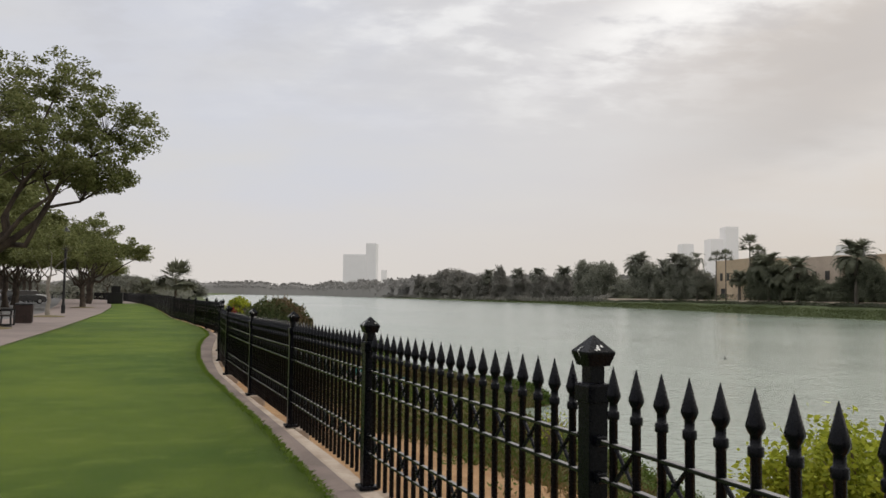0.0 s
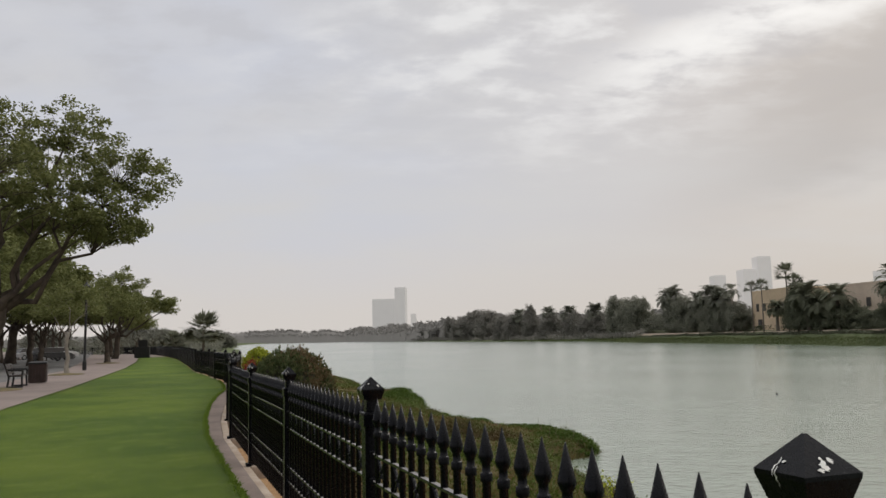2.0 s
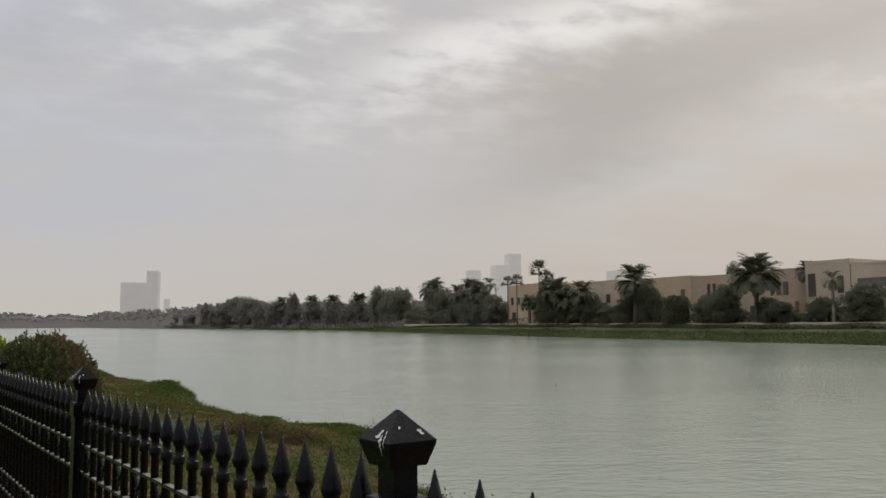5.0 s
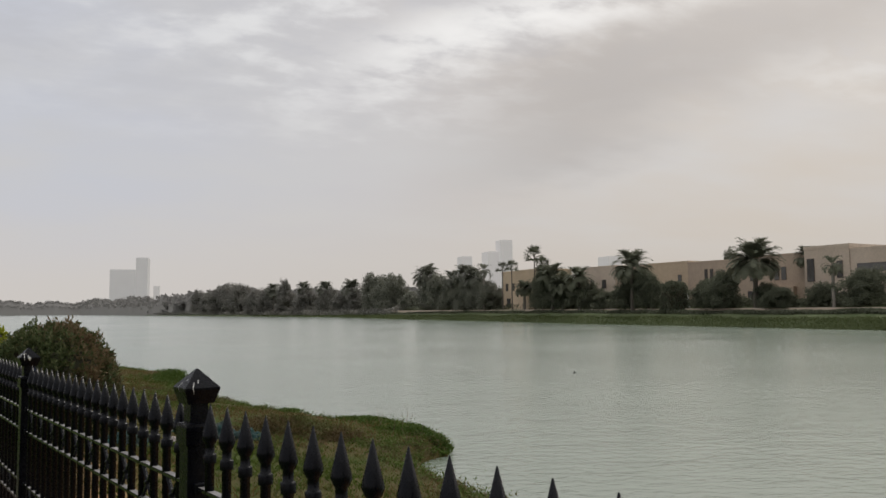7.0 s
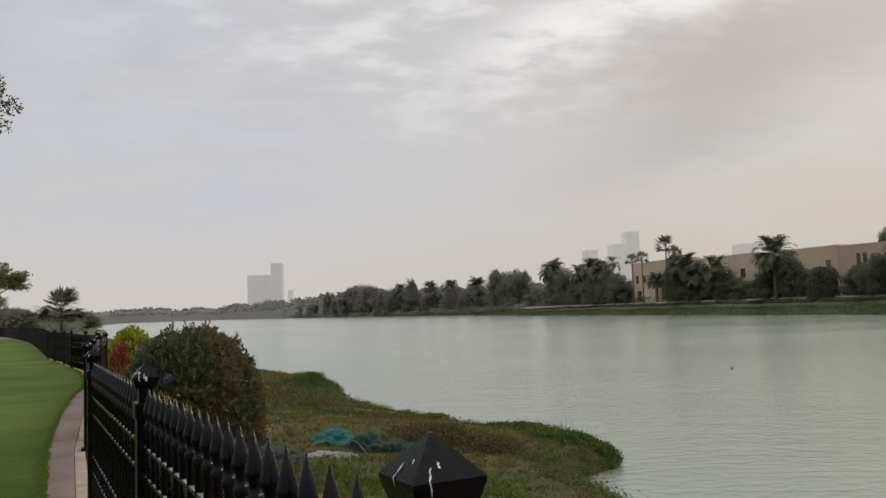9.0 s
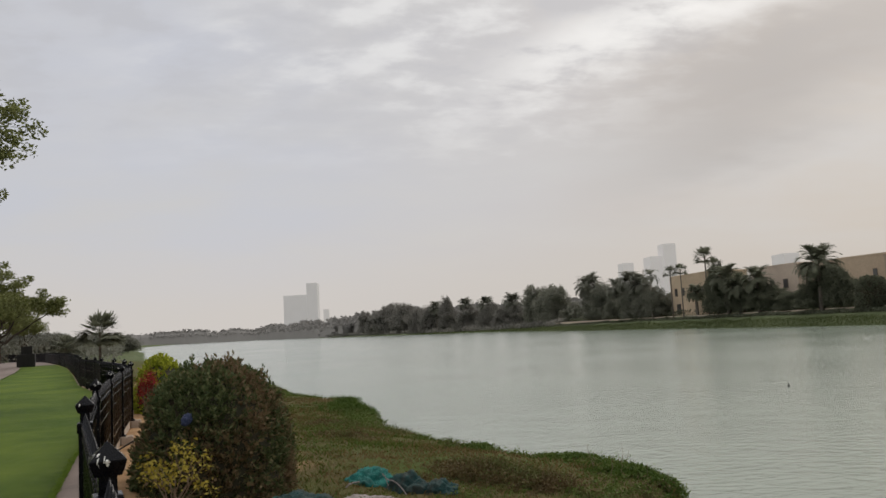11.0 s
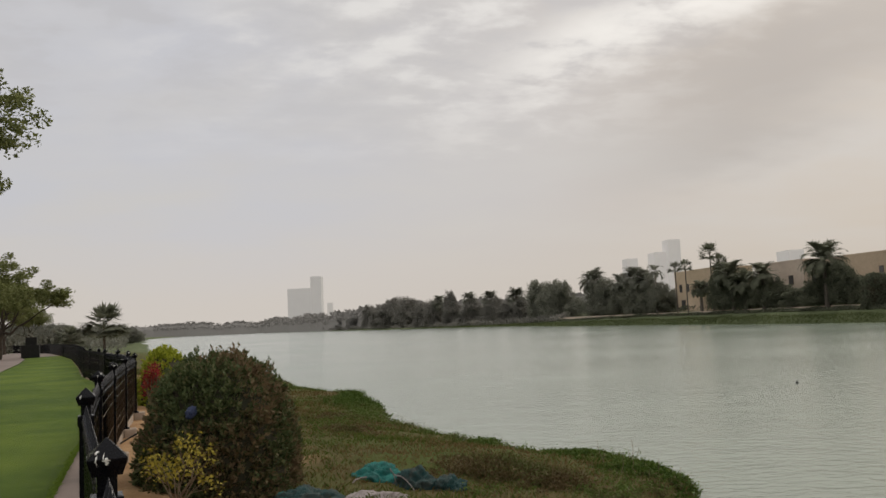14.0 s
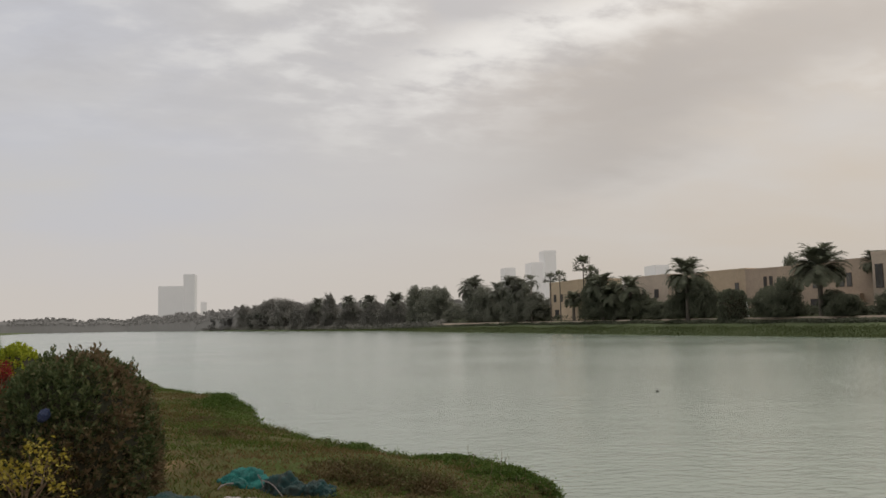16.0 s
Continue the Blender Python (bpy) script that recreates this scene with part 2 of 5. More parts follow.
MAT = {
    "black": material("black_fence_paint", (0.0020, 0.0023, 0.0038), (0.004, 0.0043, 0.0065), 4, 0.27, 0.08, 60, spec=0.14),
    "rail": pale_topped_black(),
    "dropping": material("dried_white_dropping", (0.75, 0.74, 0.70), (0.6, 0.6, 0.57), 20, 0.9, 0.2, 90),
    "concrete": material("kerb_concrete", (0.235, 0.185, 0.160), (0.165, 0.130, 0.112), 0.9, 0.9, 0.5, 25, coord="Position"),
    "footing": material("pale_footing_concrete", (0.42, 0.35, 0.285), (0.30, 0.235, 0.18), 2.2, 0.95, 0.5, 30),
    "lawn": lawn_material(),
    "ground": ground_material(),
    "water": water_material(),
    "paving": material("pink_grey_paving", (0.235, 0.188, 0.170), (0.185, 0.150, 0.137), 0.5, 0.9, 0.4, 9, coord="Position"),
    "asphalt": material("worn_asphalt", (0.10, 0.10, 0.10), (0.145, 0.14, 0.135), 0.3, 0.9, 0.4, 14, coord="Position"),
    "bark": material("grey_brown_bark", (0.080, 0.062, 0.047), (0.042, 0.033, 0.027), 2.5, 0.95, 0.9, 12),
    "pale_bark": material("pale_palm_bark", (0.30, 0.27, 0.23), (0.20, 0.175, 0.15), 1.5, 0.95, 0.7, 8),
    "palm_bark": material("grey_palm_bark", (0.17, 0.145, 0.12), (0.11, 0.095, 0.08), 1.5, 0.95, 0.8, 9),
    "leaf": foliage("tree_leaves", (0.098, 0.112, 0.038), (0.255, 0.272, 0.110), through_light=0.35),
    # distance haze mixed into the leaf colour: paler and greyer than near leaves
    "leaf_far": foliage("far_bank_leaves_hazed", (0.185, 0.188, 0.150), (0.245, 0.248, 0.198), through_light=0.40),
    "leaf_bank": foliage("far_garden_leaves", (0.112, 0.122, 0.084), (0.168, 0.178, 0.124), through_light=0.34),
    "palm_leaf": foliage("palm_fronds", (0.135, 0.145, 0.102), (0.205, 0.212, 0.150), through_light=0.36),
    # farther fronds and leaves, with still more haze put into their colour
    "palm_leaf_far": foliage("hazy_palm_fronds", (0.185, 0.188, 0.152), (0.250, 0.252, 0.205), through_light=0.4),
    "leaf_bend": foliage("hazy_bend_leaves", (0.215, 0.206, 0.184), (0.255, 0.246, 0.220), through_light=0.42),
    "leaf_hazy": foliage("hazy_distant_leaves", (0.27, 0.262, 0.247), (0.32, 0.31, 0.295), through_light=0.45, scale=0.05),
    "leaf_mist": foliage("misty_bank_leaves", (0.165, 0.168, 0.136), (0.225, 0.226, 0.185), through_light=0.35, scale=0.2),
    "bush": foliage("clipped_bush_leaves", (0.046, 0.070, 0.024), (0.150, 0.172, 0.074), (0.18, 0.125, 0.07), 0.48, 0.25, 1.0),
    # dark colour of the added core that stands for the shaded inside
    "bush_core": material("bush_dark_core", (0.035, 0.036, 0.02), (0.05, 0.04, 0.024), 3, 1.0, 0.6, 30),
    "yellow_leaf": foliage("yellow_green_leaves", (0.16, 0.20, 0.018), (0.47, 0.50, 0.06), through_light=0.35),
    "yellow_dry": foliage("yellowing_leaves", (0.20, 0.17, 0.03), (0.48, 0.40, 0.07), through_light=0.3),
    "red": foliage("red_blossoms", (0.20, 0.022, 0.02), (0.34, 0.055, 0.04)),
    "bank_grass": foliage("bank_grass_blades", (0.056, 0.092, 0.014), (0.122, 0.155, 0.032), (0.170, 0.115, 0.052), 0.62, 0.3, 0.30),
    "twig": material("dry_twigs", (0.20, 0.15, 0.10), (0.13, 0.10, 0.07), 5, 0.95, 0.4, 40),
    "net": material("teal_net", (0.010, 0.150, 0.128), (0.006, 0.07, 0.064), 6, 0.8, 0.9, 60),
    "net_dark": material("dark_teal_net", (0.010, 0.05, 0.05), (0.035, 0.045, 0.04), 6, 0.85, 0.9, 60),
    "sack": material("grey_sack", (0.32, 0.28, 0.27), (0.20, 0.17, 0.165), 5, 0.8, 0.8, 50),
    "bag": material("blue_plastic_bag", (0.014, 0.026, 0.072), (0.03, 0.042, 0.095), 8, 0.5, 0.6, 40),
    "hose": material("black_rubber_hose", (0.012, 0.012, 0.012), (0.02, 0.02, 0.02), 8, 0.6),
    "bench_metal": material("black_cast_iron", (0.010, 0.010, 0.011), (0.018, 0.018, 0.018), 6, 0.5, 0.2),
    "bench_wood": material("dark_stained_slats", (0.045, 0.035, 0.03), (0.03, 0.024, 0.02), 4, 0.6, 0.3, 30),
    "bin": material("dark_brown_bin", (0.05, 0.032, 0.028), (0.035, 0.024, 0.02), 5, 0.7, 0.3),
    "sand_wall": material("sand_render", (0.56, 0.43, 0.305), (0.49, 0.38, 0.27), 0.25, 0.95, 0.3, 3, coord="Position"),
    "brown_wall": material("brown_render", (0.45, 0.35, 0.265), (0.39, 0.305, 0.235), 0.25, 0.95, 0.3, 3, coord="Position"),
    "pale_wall": material("pale_render", (0.54, 0.44, 0.35), (0.47, 0.385, 0.305), 0.25, 0.95, 0.3, 3, coord="Position"),
    "grey_wall": material("pale_grey_render", (0.42, 0.40, 0.385), (0.37, 0.355, 0.34), 0.25, 0.95, 0.3, 3, coord="Position"),
    "glass": material("dark_window_glass", (0.075, 0.07, 0.07), (0.10, 0.095, 0.09), 0.5, 0.15, 0, 3, spec=0.6),
    "frame": material("brown_window_frame", (0.12, 0.09, 0.07), (0.09, 0.07, 0.055), 2, 0.7),
    "white": material("white_stone", (0.72, 0.70, 0.66), (0.6, 0.58, 0.55), 2, 0.8),
    "car_white": material("white_car_paint", (0.62, 0.62, 0.62), (0.58, 0.58, 0.58), 2, 0.3, spec=0.6),
    "car_dark": material("dark_grey_car_paint", (0.04, 0.042, 0.045), (0.05, 0.05, 0.052), 2, 0.3, spec=0.6),
    "car_silver": material("silver_car_paint", (0.32, 0.32, 0.33), (0.36, 0.36, 0.36), 2, 0.3, spec=0.6),
    "tyre": material("tyre_rubber", (0.015, 0.015, 0.015), (0.022, 0.022, 0.022), 5, 0.9),
    "rim": material("wheel_metal", (0.45, 0.45, 0.45), (0.35, 0.35, 0.35), 5, 0.4, metal=0.8),
    # haze is part of these colours: pale grey that also emits a little
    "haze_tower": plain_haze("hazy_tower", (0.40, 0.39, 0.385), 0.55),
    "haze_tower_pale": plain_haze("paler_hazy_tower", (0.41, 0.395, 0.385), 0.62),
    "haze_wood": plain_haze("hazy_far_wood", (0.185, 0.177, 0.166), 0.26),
}


# ---- helpers of this scene ----
def part(name, bm, mat, parent=None, label="", smooth=False):
    """A bmesh linked as one mesh object, under a thing or a part."""
    me = bpy.data.meshes.new(name)
    bm.to_mesh(me)
    bm.free()
    return mesh_part(name, me, mat, parent, label, smooth)


def mesh_part(name, me, mat, parent=None, label="", smooth=False):
    if mat and not me.materials:
        me.materials.append(MAT[mat])
    if smooth:
        me.polygons.foreach_set("use_smooth", [True] * len(me.polygons))
    ob = new(name, me)
    if parent:
        ob.parent = parent
    if label:
        ob["label"] = label
    return ob


def thing(name, label, category, m=None, group="", kind=""):
    ob = tagged(new(name), label, category, group, kind)
    if m is not None:
        ob.matrix_basis = m
    return ob


def raw_mesh(name, verts, faces):
    me = bpy.data.meshes.new(name)
    me.from_pydata([tuple(v) for v in verts], [], [tuple(f) for f in faces])
    me.update()
    return me


def box(bm, x0, y0, z0, x1, y1, z1, bevel=0.0):
    made = bmesh.ops.create_cube(bm, size=1.0, matrix=Matrix.Translation(((x0 + x1) / 2, (y0 + y1) / 2, (z0 + z1) / 2)) @ Matrix.Diagonal((x1 - x0, y1 - y0, z1 - z0, 1)))
    if bevel:
        edges = list({e for v in made["verts"] for e in v.link_edges})
        bmesh.ops.bevel(bm, geom=edges, offset=bevel, segments=1, affect="EDGES")
    return bm


def rings(bm, profile, sides, square=False, centre=(0, 0)):
    """A turned (or four-sided) solid from (radius, height) pairs."""
    loops = []
    for r, z in profile:
        k = math.sqrt(2) if square else 1.0
        off = math.pi / 4 if square else 0.0
        loops.append([bm.verts.new((centre[0] + r * k * math.cos(off + 2 * math.pi * i / sides), centre[1] + r * k * math.sin(off + 2 * math.pi * i / sides), z)) for i in range(sides)])
    for a, b in zip(loops, loops[1:]):
        for i in range(sides):
            bm.faces.new((a[i], a[(i + 1) % sides], b[(i + 1) % sides], b[i]))
    bm.faces.new(list(reversed(loops[0])))
    bm.faces.new(loops[-1])
    return bm


def bar(bm, a, b, r0, r1=None, sides=6):
    """A tapered rod from a to b."""
    a, b = Vector(a), Vector(b)
    r1 = r0 if r1 is None else r1
    d = (b - a)
    if d.length < 1e-5:
        return bm
    q = d.to_track_quat("Z", "Y").to_matrix()
    la = [bm.verts.new(a + q @ Vector((r0 * math.cos(2 * math.pi * i / sides), r0 * math.sin(2 * math.pi * i / sides), 0))) for i in range(sides)]
    lb = [bm.verts.new(b + q @ Vector((r1 * math.cos(2 * math.pi * i / sides), r1 * math.sin(2 * math.pi * i / sides), 0))) for i in range(sides)]
    for i in range(sides):
        bm.faces.new((la[i], la[(i + 1) % sides], lb[(i + 1) % sides], lb[i]))
    bm.faces.new(list(reversed(la)))
    bm.faces.new(lb)
    return bm


def leaf_mesh(name, centres, size, rng, flat=0.0, wide=0.45, axis=None):
    """Many small pointed leaves, one quad each, bent along the middle."""
    c = np.asarray(centres, float)
    n = len(c)
    u = rng.normal(size=(n, 3)) if axis is None else axis + rng.normal(size=(n, 3)) * 0.45
    u[:, 2] *= (1 - flat)
    u /= np.linalg.norm(u, axis=1)[:, None]
    w = rng.normal(size=(n, 3))
    v = np.cross(u, w)
    v /= np.linalg.norm(v, axis=1)[:, None] + 1e-9
    nor = np.cross(u, v)
    s = (size * (0.65 + 0.7 * rng.random(n)))[:, None]
    tip, tail = c + u * s * 0.55, c - u * s * 0.45
    a, b = c + v * s * wide * 0.5 + nor * s * 0.10, c - v * s * wide * 0.5 + nor * s * 0.10
    verts = np.stack([tail, a, tip, b], 1).reshape(-1, 3)
    me = bpy.data.meshes.new(name)
    me.vertices.add(4 * n)
    me.vertices.foreach_set("co", verts.ravel())
    me.loops.add(4 * n)
    me.loops.foreach_set("vertex_index", np.arange(4 * n, dtype=np.int32))
    me.polygons.add(n)
    me.polygons.foreach_set("loop_start", np.arange(0, 4 * n, 4, dtype=np.int32))
    me.update(calc_edges=True)
    return me


def place_copy(ob, m):
    """A copy of a thing at m, where m carries the whole scale."""
    return copy_thing(ob, m @ Matrix.Diagonal((1 / ob.scale.x, 1 / ob.scale.y, 1 / ob.scale.z, 1)))


def at_y(table, y):
    """x of a line that runs up the river, at y."""
    return np.interp(y, [p[1] for p in table], [p[0] for p in table])


# ---- the plan: lines that run along the river ----
FENCE = [(13.79, -27.36), (1.142, 3.695), (-0.083, 6.597), (-1.285, 9.507), (-2.508, 12.410), (-3.726, 15.315), (-4.776, 18.286), (-5.714, 21.293), (-6.6, 24.3), (-7.45, 27.35),
         (-8.6, 30.3), (-9.9, 33.2), (-11.3, 36.0), (-12.6, 38.9), (-14.0, 41.7), (-15.4, 44.6), (-20.2, 56.0), (-28.4, 75.0), (-35.5, 90.0), (-46.0, 111.0), (-60.0, 131.0), (-90.0, 150.0)]
SHORE = [(40.0, -400), (13.0, -60), (8.0, -15), (6.2, 0), (4.7, 8), (3.7, 13.1), (2.6, 17.5), (2.0, 20.4), (2.15, 21.6), (3.2, 22.8), (3.3, 23.8), (2.9, 24.9), (1.6, 26.2), (0.4, 27.9), (-0.78, 30.3), (-2.2, 33.8), (-2.35, 36.8),
         (-2.9, 40), (-3.5, 43.2), (-5.5, 45.9), (-6.9, 49), (-7.9, 53), (-14.5, 72), (-27, 105), (-45, 150), (-80, 256), (-165, 500), (-255, 800), (-345, 1200), (-1150, 4500)]
FAR_SHORE = [(140.0, -400), (100.0, -60), (84.0, 50), (77.5, 80), (74.8, 94), (72.3, 108), (69.2, 126), (66.5, 141), (63.2, 159), (61.0, 190), (56.6, 224), (49.3, 270), (42.0, 365), (7.0, 474), (-39, 633), (-200, 1174), (-1060, 4500)]
LAWN_EDGE = [(8.0, -40), (-4.6, 2), (-8.0, 12), (-10.0, 17.4), (-11.8, 22.4), (-15.3, 32.1), (-22.8, 52.0), (-30.0, 69.5), (-36.8, 85.0), (-41.0, 93.0)]
ROAD_EDGE = [(2.0, -40), (-10.4, 2), (-12.6, 12), (-14.2, 18), (-17.6, 27.0), (-21.6, 39.0), (-25.6, 50.0), (-38.6, 77.0), (-50.0, 100.0), (-75.0, 150.0), (-125.0, 250.0)]
ROAD_FAR = [(-6.0, -40), (-19.0, 2), (-22.0, 18), (-25.5, 30.0), (-32.5, 47.0), (-45.5, 73.0), (-57.5, 97.0), (-84.0, 150.0), (-135.0, 250.0)]
WATER_Z = -1.5


def bank_height(x, y):
    """Height of the ground sheet."""
    f, s, t = at_y(FENCE, y), at_y(SHORE, y), at_y(FAR_SHORE, y)
    wob = 0.16 * noise.noise((x * 0.7, y * 0.7, 1.0)) + 0.1 * noise.noise((x * 1.9, y * 1.9, 5.0))
    s = s + (wob if y < 120 else 0)
    f = min(f, s - 9.0) if y > 60 else f
    if x <= f + 0.12:
        return -0.22
    if x < s:
        k = (x - f) / max(0.5, s - f)
        lump = 0.10 * noise.noise((x * 0.5, y * 0.5, 3.0)) + 0.05 * noise.noise((x * 1.7, y * 1.7, 2.0))
        edge = min(1.0, (s - x) / 0.5)
        return -0.17 - 1.05 * k ** 1.1 + lump * min(1.0, 4 * k) * edge - 0.31 * (1 - min(1.0, (s - x) / 0.55)) ** 1.5 * 1.0
    if x < t:
        return WATER_Z - min(1.4, 0.12 + 0.5 * min(x - s, t - x))
    d = x - t
    bump = 0.35 * noise.noise((x * 0.15, y * 0.15, 8.0)) * min(1.0, d / 4)
    rise = float(np.interp(d, [0, 2.0, 7.0, 9.0, 10.0, 20.0, 40.0, 4000.0], [-1.55, -0.7, 0.55, 0.85, 1.35, 1.9, 2.4, 2.4])) + bump * (1 if d < 60 else 0)
    return -1.55 + (rise + 1.55) * float(np.interp(y, [240, 420], [1.0, 0.35]))


def spread(parts):
    out = []
    for a, b, step in parts:
        out += list(np.arange(a, b, step))
    return out


def ground_sheet():
    xs = [-4500, -2500, -1400, -800, -500] + spread([(-380, -120, 20), (-120, -24, 6), (-24, -10, 0.8), (-10, 8, 0.3), (8, 56, 6), (56, 66, 1.5), (66, 96, 1.0), (96, 180, 6)]) + [200, 300, 500, 900, 1600, 3000, 4600]
    ys = [-400, -200, -120, -70] + spread([(-40, 4, 2), (4, 60, 0.4), (60, 130, 2), (130, 300, 6), (300, 700, 20), (700, 1300, 50)]) + [1500, 2000, 3000, 4400]
    verts = [(x, y, bank_height(x, y)) for y in ys for x in xs]
    w = len(xs)
    faces = [(j * w + i, j * w + i + 1, (j + 1) * w + i + 1, (j + 1) * w + i) for j in range(len(ys) - 1) for i in range(w - 1)]
    ob = mesh_part("ground", raw_mesh("ground", verts, faces), "ground", smooth=True)
    tagged(ob, "sandy river bank sloping down to the water", "ground", kind="structure")


def strip(name, mat, left, right, y0, y1, dy, across, z_top, z_low, label, category, smooth=False, wave=0.0):
    """A slab between two lines that run along the river."""
    ys = list(np.arange(y0, y1 + 1e-6, dy))
    top, verts, faces = [], [], []
    for y in ys:
        a, b = left(y), right(y)
        row = []
        for i in range(across + 1):
            x = a + (b - a) * i / across
            zz = (z_top(y) if callable(z_top) else z_top) + (wave * noise.noise((x * 0.3, y * 0.3, 0.0)) if 0 < i < across else 0)
            row.append(len(verts))
            verts.append((x, y, zz))
        top.append(row)
    for r, s in zip(top, top[1:]):
        for i in range(across):
            faces.append((r[i], r[i + 1], s[i + 1], s[i]))
    low = [[len(verts) + 2 * j, len(verts) + 2 * j + 1] for j in range(len(ys))]
    for y in ys:
        verts.append((left(y), y, z_low))
        verts.append((right(y), y, z_low))
    for j in range(len(ys) - 1):
        faces.append((low[j][0], top[j][0], top[j + 1][0], low[j + 1][0]))
        faces.append((top[j][-1], low[j][1], low[j + 1][1], top[j + 1][-1]))
    ob = mesh_part(name, raw_mesh(name, verts, faces), mat, smooth=smooth)
    return tagged(ob, label, category, kind="structure")


def kerb_top(y):
    return float(np.interp(y, [0.0, 5.0, 9.5, 12.4], [0.046, 0.024, -0.022, -0.051]))


def kerb_left(y):
    return at_y(FENCE, y) - np.interp(y, [4, 10, 15, 18, 22, 26, 31, 35, 60], [0.35, 0.36, 0.42, 0.47, 0.54, 0.54, 0.32, 0.10, 0.08])


def footing_left(y):
    return kerb_left(y) + 0.66 * (at_y(FENCE, y) - kerb_left(y))


def setting():
    ground_sheet()
    bm = bmesh.new()
    bmesh.ops.create_grid(bm, x_segments=2, y_segments=2, size=1.0, matrix=Matrix.Translation((0, 2000, WATER_Z)) @ Matrix.Diagonal((2600, 2500, 1, 1)))
    tagged(part("water", bm, "water"), "calm grey-green river water with small ripples", "river", kind="structure")
    strip("lawn", "lawn", lambda y: at_y(LAWN_EDGE, y), kerb_left, -40, 93, 1.0, 14, 0.0, -0.2, "mown bright green lawn beside the fence", "lawn", True, 0.02)
    strip("kerb", "concrete", kerb_left, footing_left, -26, 132, 0.5, 2, kerb_top, -0.3, "weathered concrete mowing strip along the fence", "kerb")
    strip("kerb_footing", "footing", lambda y: footing_left(y) + 0.006, lambda y: at_y(FENCE, y) + float(np.interp(y, [8, 11], [0.05, -0.03])) + 0.02 * noise.noise((y * 1.3, 0, 4.0)), -26, 132, 0.25, 2, lambda y: kerb_top(y) - 0.016 + 0.008 * noise.noise((y * 2.1, 3.0, 0)), -0.3, "rough pale concrete footing under the fence", "kerb")
    strip("pavement", "paving", lambda y: at_y(ROAD_EDGE, y), lambda y: at_y(LAWN_EDGE, y) if y < 93 else kerb_left(y), -40, 128, 1.0, 4, 0.012, -0.2, "pinkish grey paved walkway beside the road", "pavement")
    strip("road", "asphalt", lambda y: at_y(ROAD_FAR, y), lambda y: at_y(ROAD_EDGE, y), -40, 250, 2.0, 6, -0.12, -0.19, "worn grey asphalt street", "road")
    strip("pavement_far", "paving", lambda y: at_y(ROAD_FAR, y) - 60, lambda y: at_y(ROAD_FAR, y), -40, 250, 2.0, 4, 0.0, -0.2, "sandy paved verge across the street", "pavement")


setting()


# ---- fence ----
def resample(table, step, x0):
    """Points at equal distances along a line, starting at its second point, both ways."""
    pts = [Vector((x, y)) for x, y in table]
    out, cur, k = [pts[1].copy()], pts[1].copy(), 1
    while k < len(pts) - 1:
        nxt = pts[k + 1]
        if (nxt - cur).length < step * 0.999:
            k += 1
            continue
        a = pts[k] if (pts[k] - cur).length < step else cur
        lo, hi = 0.0, 1.0
        for _ in range(40):
            mid = (lo + hi) / 2
            if (a.lerp(nxt, mid) - cur).length < step:
                lo = mid
            else:
                hi = mid
        cur = a.lerp(nxt, hi)
        out.append(cur.copy())
    back = (pts[0] - pts[1]).normalized()
    return [pts[1] + back * step * i for i in (3, 2, 1)] + out


PANEL = 3.15
POSTS = resample(FENCE, PANEL, 0)


FENCE_THING = thing("fence", "black metal fence with spear-topped pickets and capped posts", "fence")


def fence_post():
    post = new("post")
    post.parent = FENCE_THING
    part("base_plate", box(bmesh.new(), -0.075, -0.075, 0.0, 0.075, 0.075, 0.03, 0.006), "black", post)
    part("shaft", box(bmesh.new(), -0.043, -0.043, 0.028, 0.043, 0.043, 1.04, 0.003), "black", post)
    bm = rings(bmesh.new(), [(0.044, 1.018), (0.044, 1.036), (0.053, 1.040), (0.053, 1.100), (0.050, 1.110), (0.034, 1.113)], 4, True)
    part("shoulder", bm, "black", post)
    part("neck", rings(bmesh.new(), [(0.032, 1.108), (0.032, 1.19)], 4, True), "black", post)
    part("cap", rings(bmesh.new(), [(0.047, 1.180), (0.0625, 1.228), (0.063, 1.236), (0.003, 1.300)], 4, True), "black", post)
    return post


def droppings(post, seed):
    """Splashes of dried white droppings down the faces of a cap."""
    rng = random.Random(seed)

    def face_point(side, u, d):
        """Point d down from the apex on one cap face, u across."""
        if d < 0.100:
            k = d / 0.100
            p = Vector((0.063 * k + 0.0016, u * 0.063 * k, 1.300 - 0.064 * k + 0.0016))
        else:
            k = min(1.0, (d - 0.100) / 0.055)
            p = Vector((0.063 - 0.016 * k + 0.002, u * (0.063 - 0.016 * k), 1.236 - 0.056 * k))
        return Matrix.Rotation(side * math.pi / 2, 3, "Z") @ p
    for side in range(4):
        for _ in range(rng.randint(2, 6)):
            u, d0, ln, w = rng.uniform(-0.8, 0.8), rng.uniform(0.045, 0.095), rng.uniform(0.006, 0.028), rng.uniform(0.06, 0.22)
            if rng.random() < 0.3:
                ln, w = rng.uniform(0.03, 0.05), rng.uniform(0.03, 0.05)
            bm = bmesh.new()
            prev = None
            drift = rng.uniform(-0.1, 0.1)
            for i in range(9):
                k = i / 8
                ww = w * math.sin(math.pi * (0.12 + 0.8 * k)) * (1.1 - 0.7 * k) * rng.uniform(0.35, 1.5)
                c = u + drift * k + rng.uniform(-0.04, 0.04)
                pair = [bm.verts.new(face_point(side, c - ww, d0 + ln * k)), bm.verts.new(face_point(side, c + ww, d0 + ln * k))]
                if prev:
                    bm.faces.new((prev[0], prev[1], pair[1], pair[0]))
                prev = pair
            part("dropping", bm, "dropping", post, "dried white bird dropping streak")


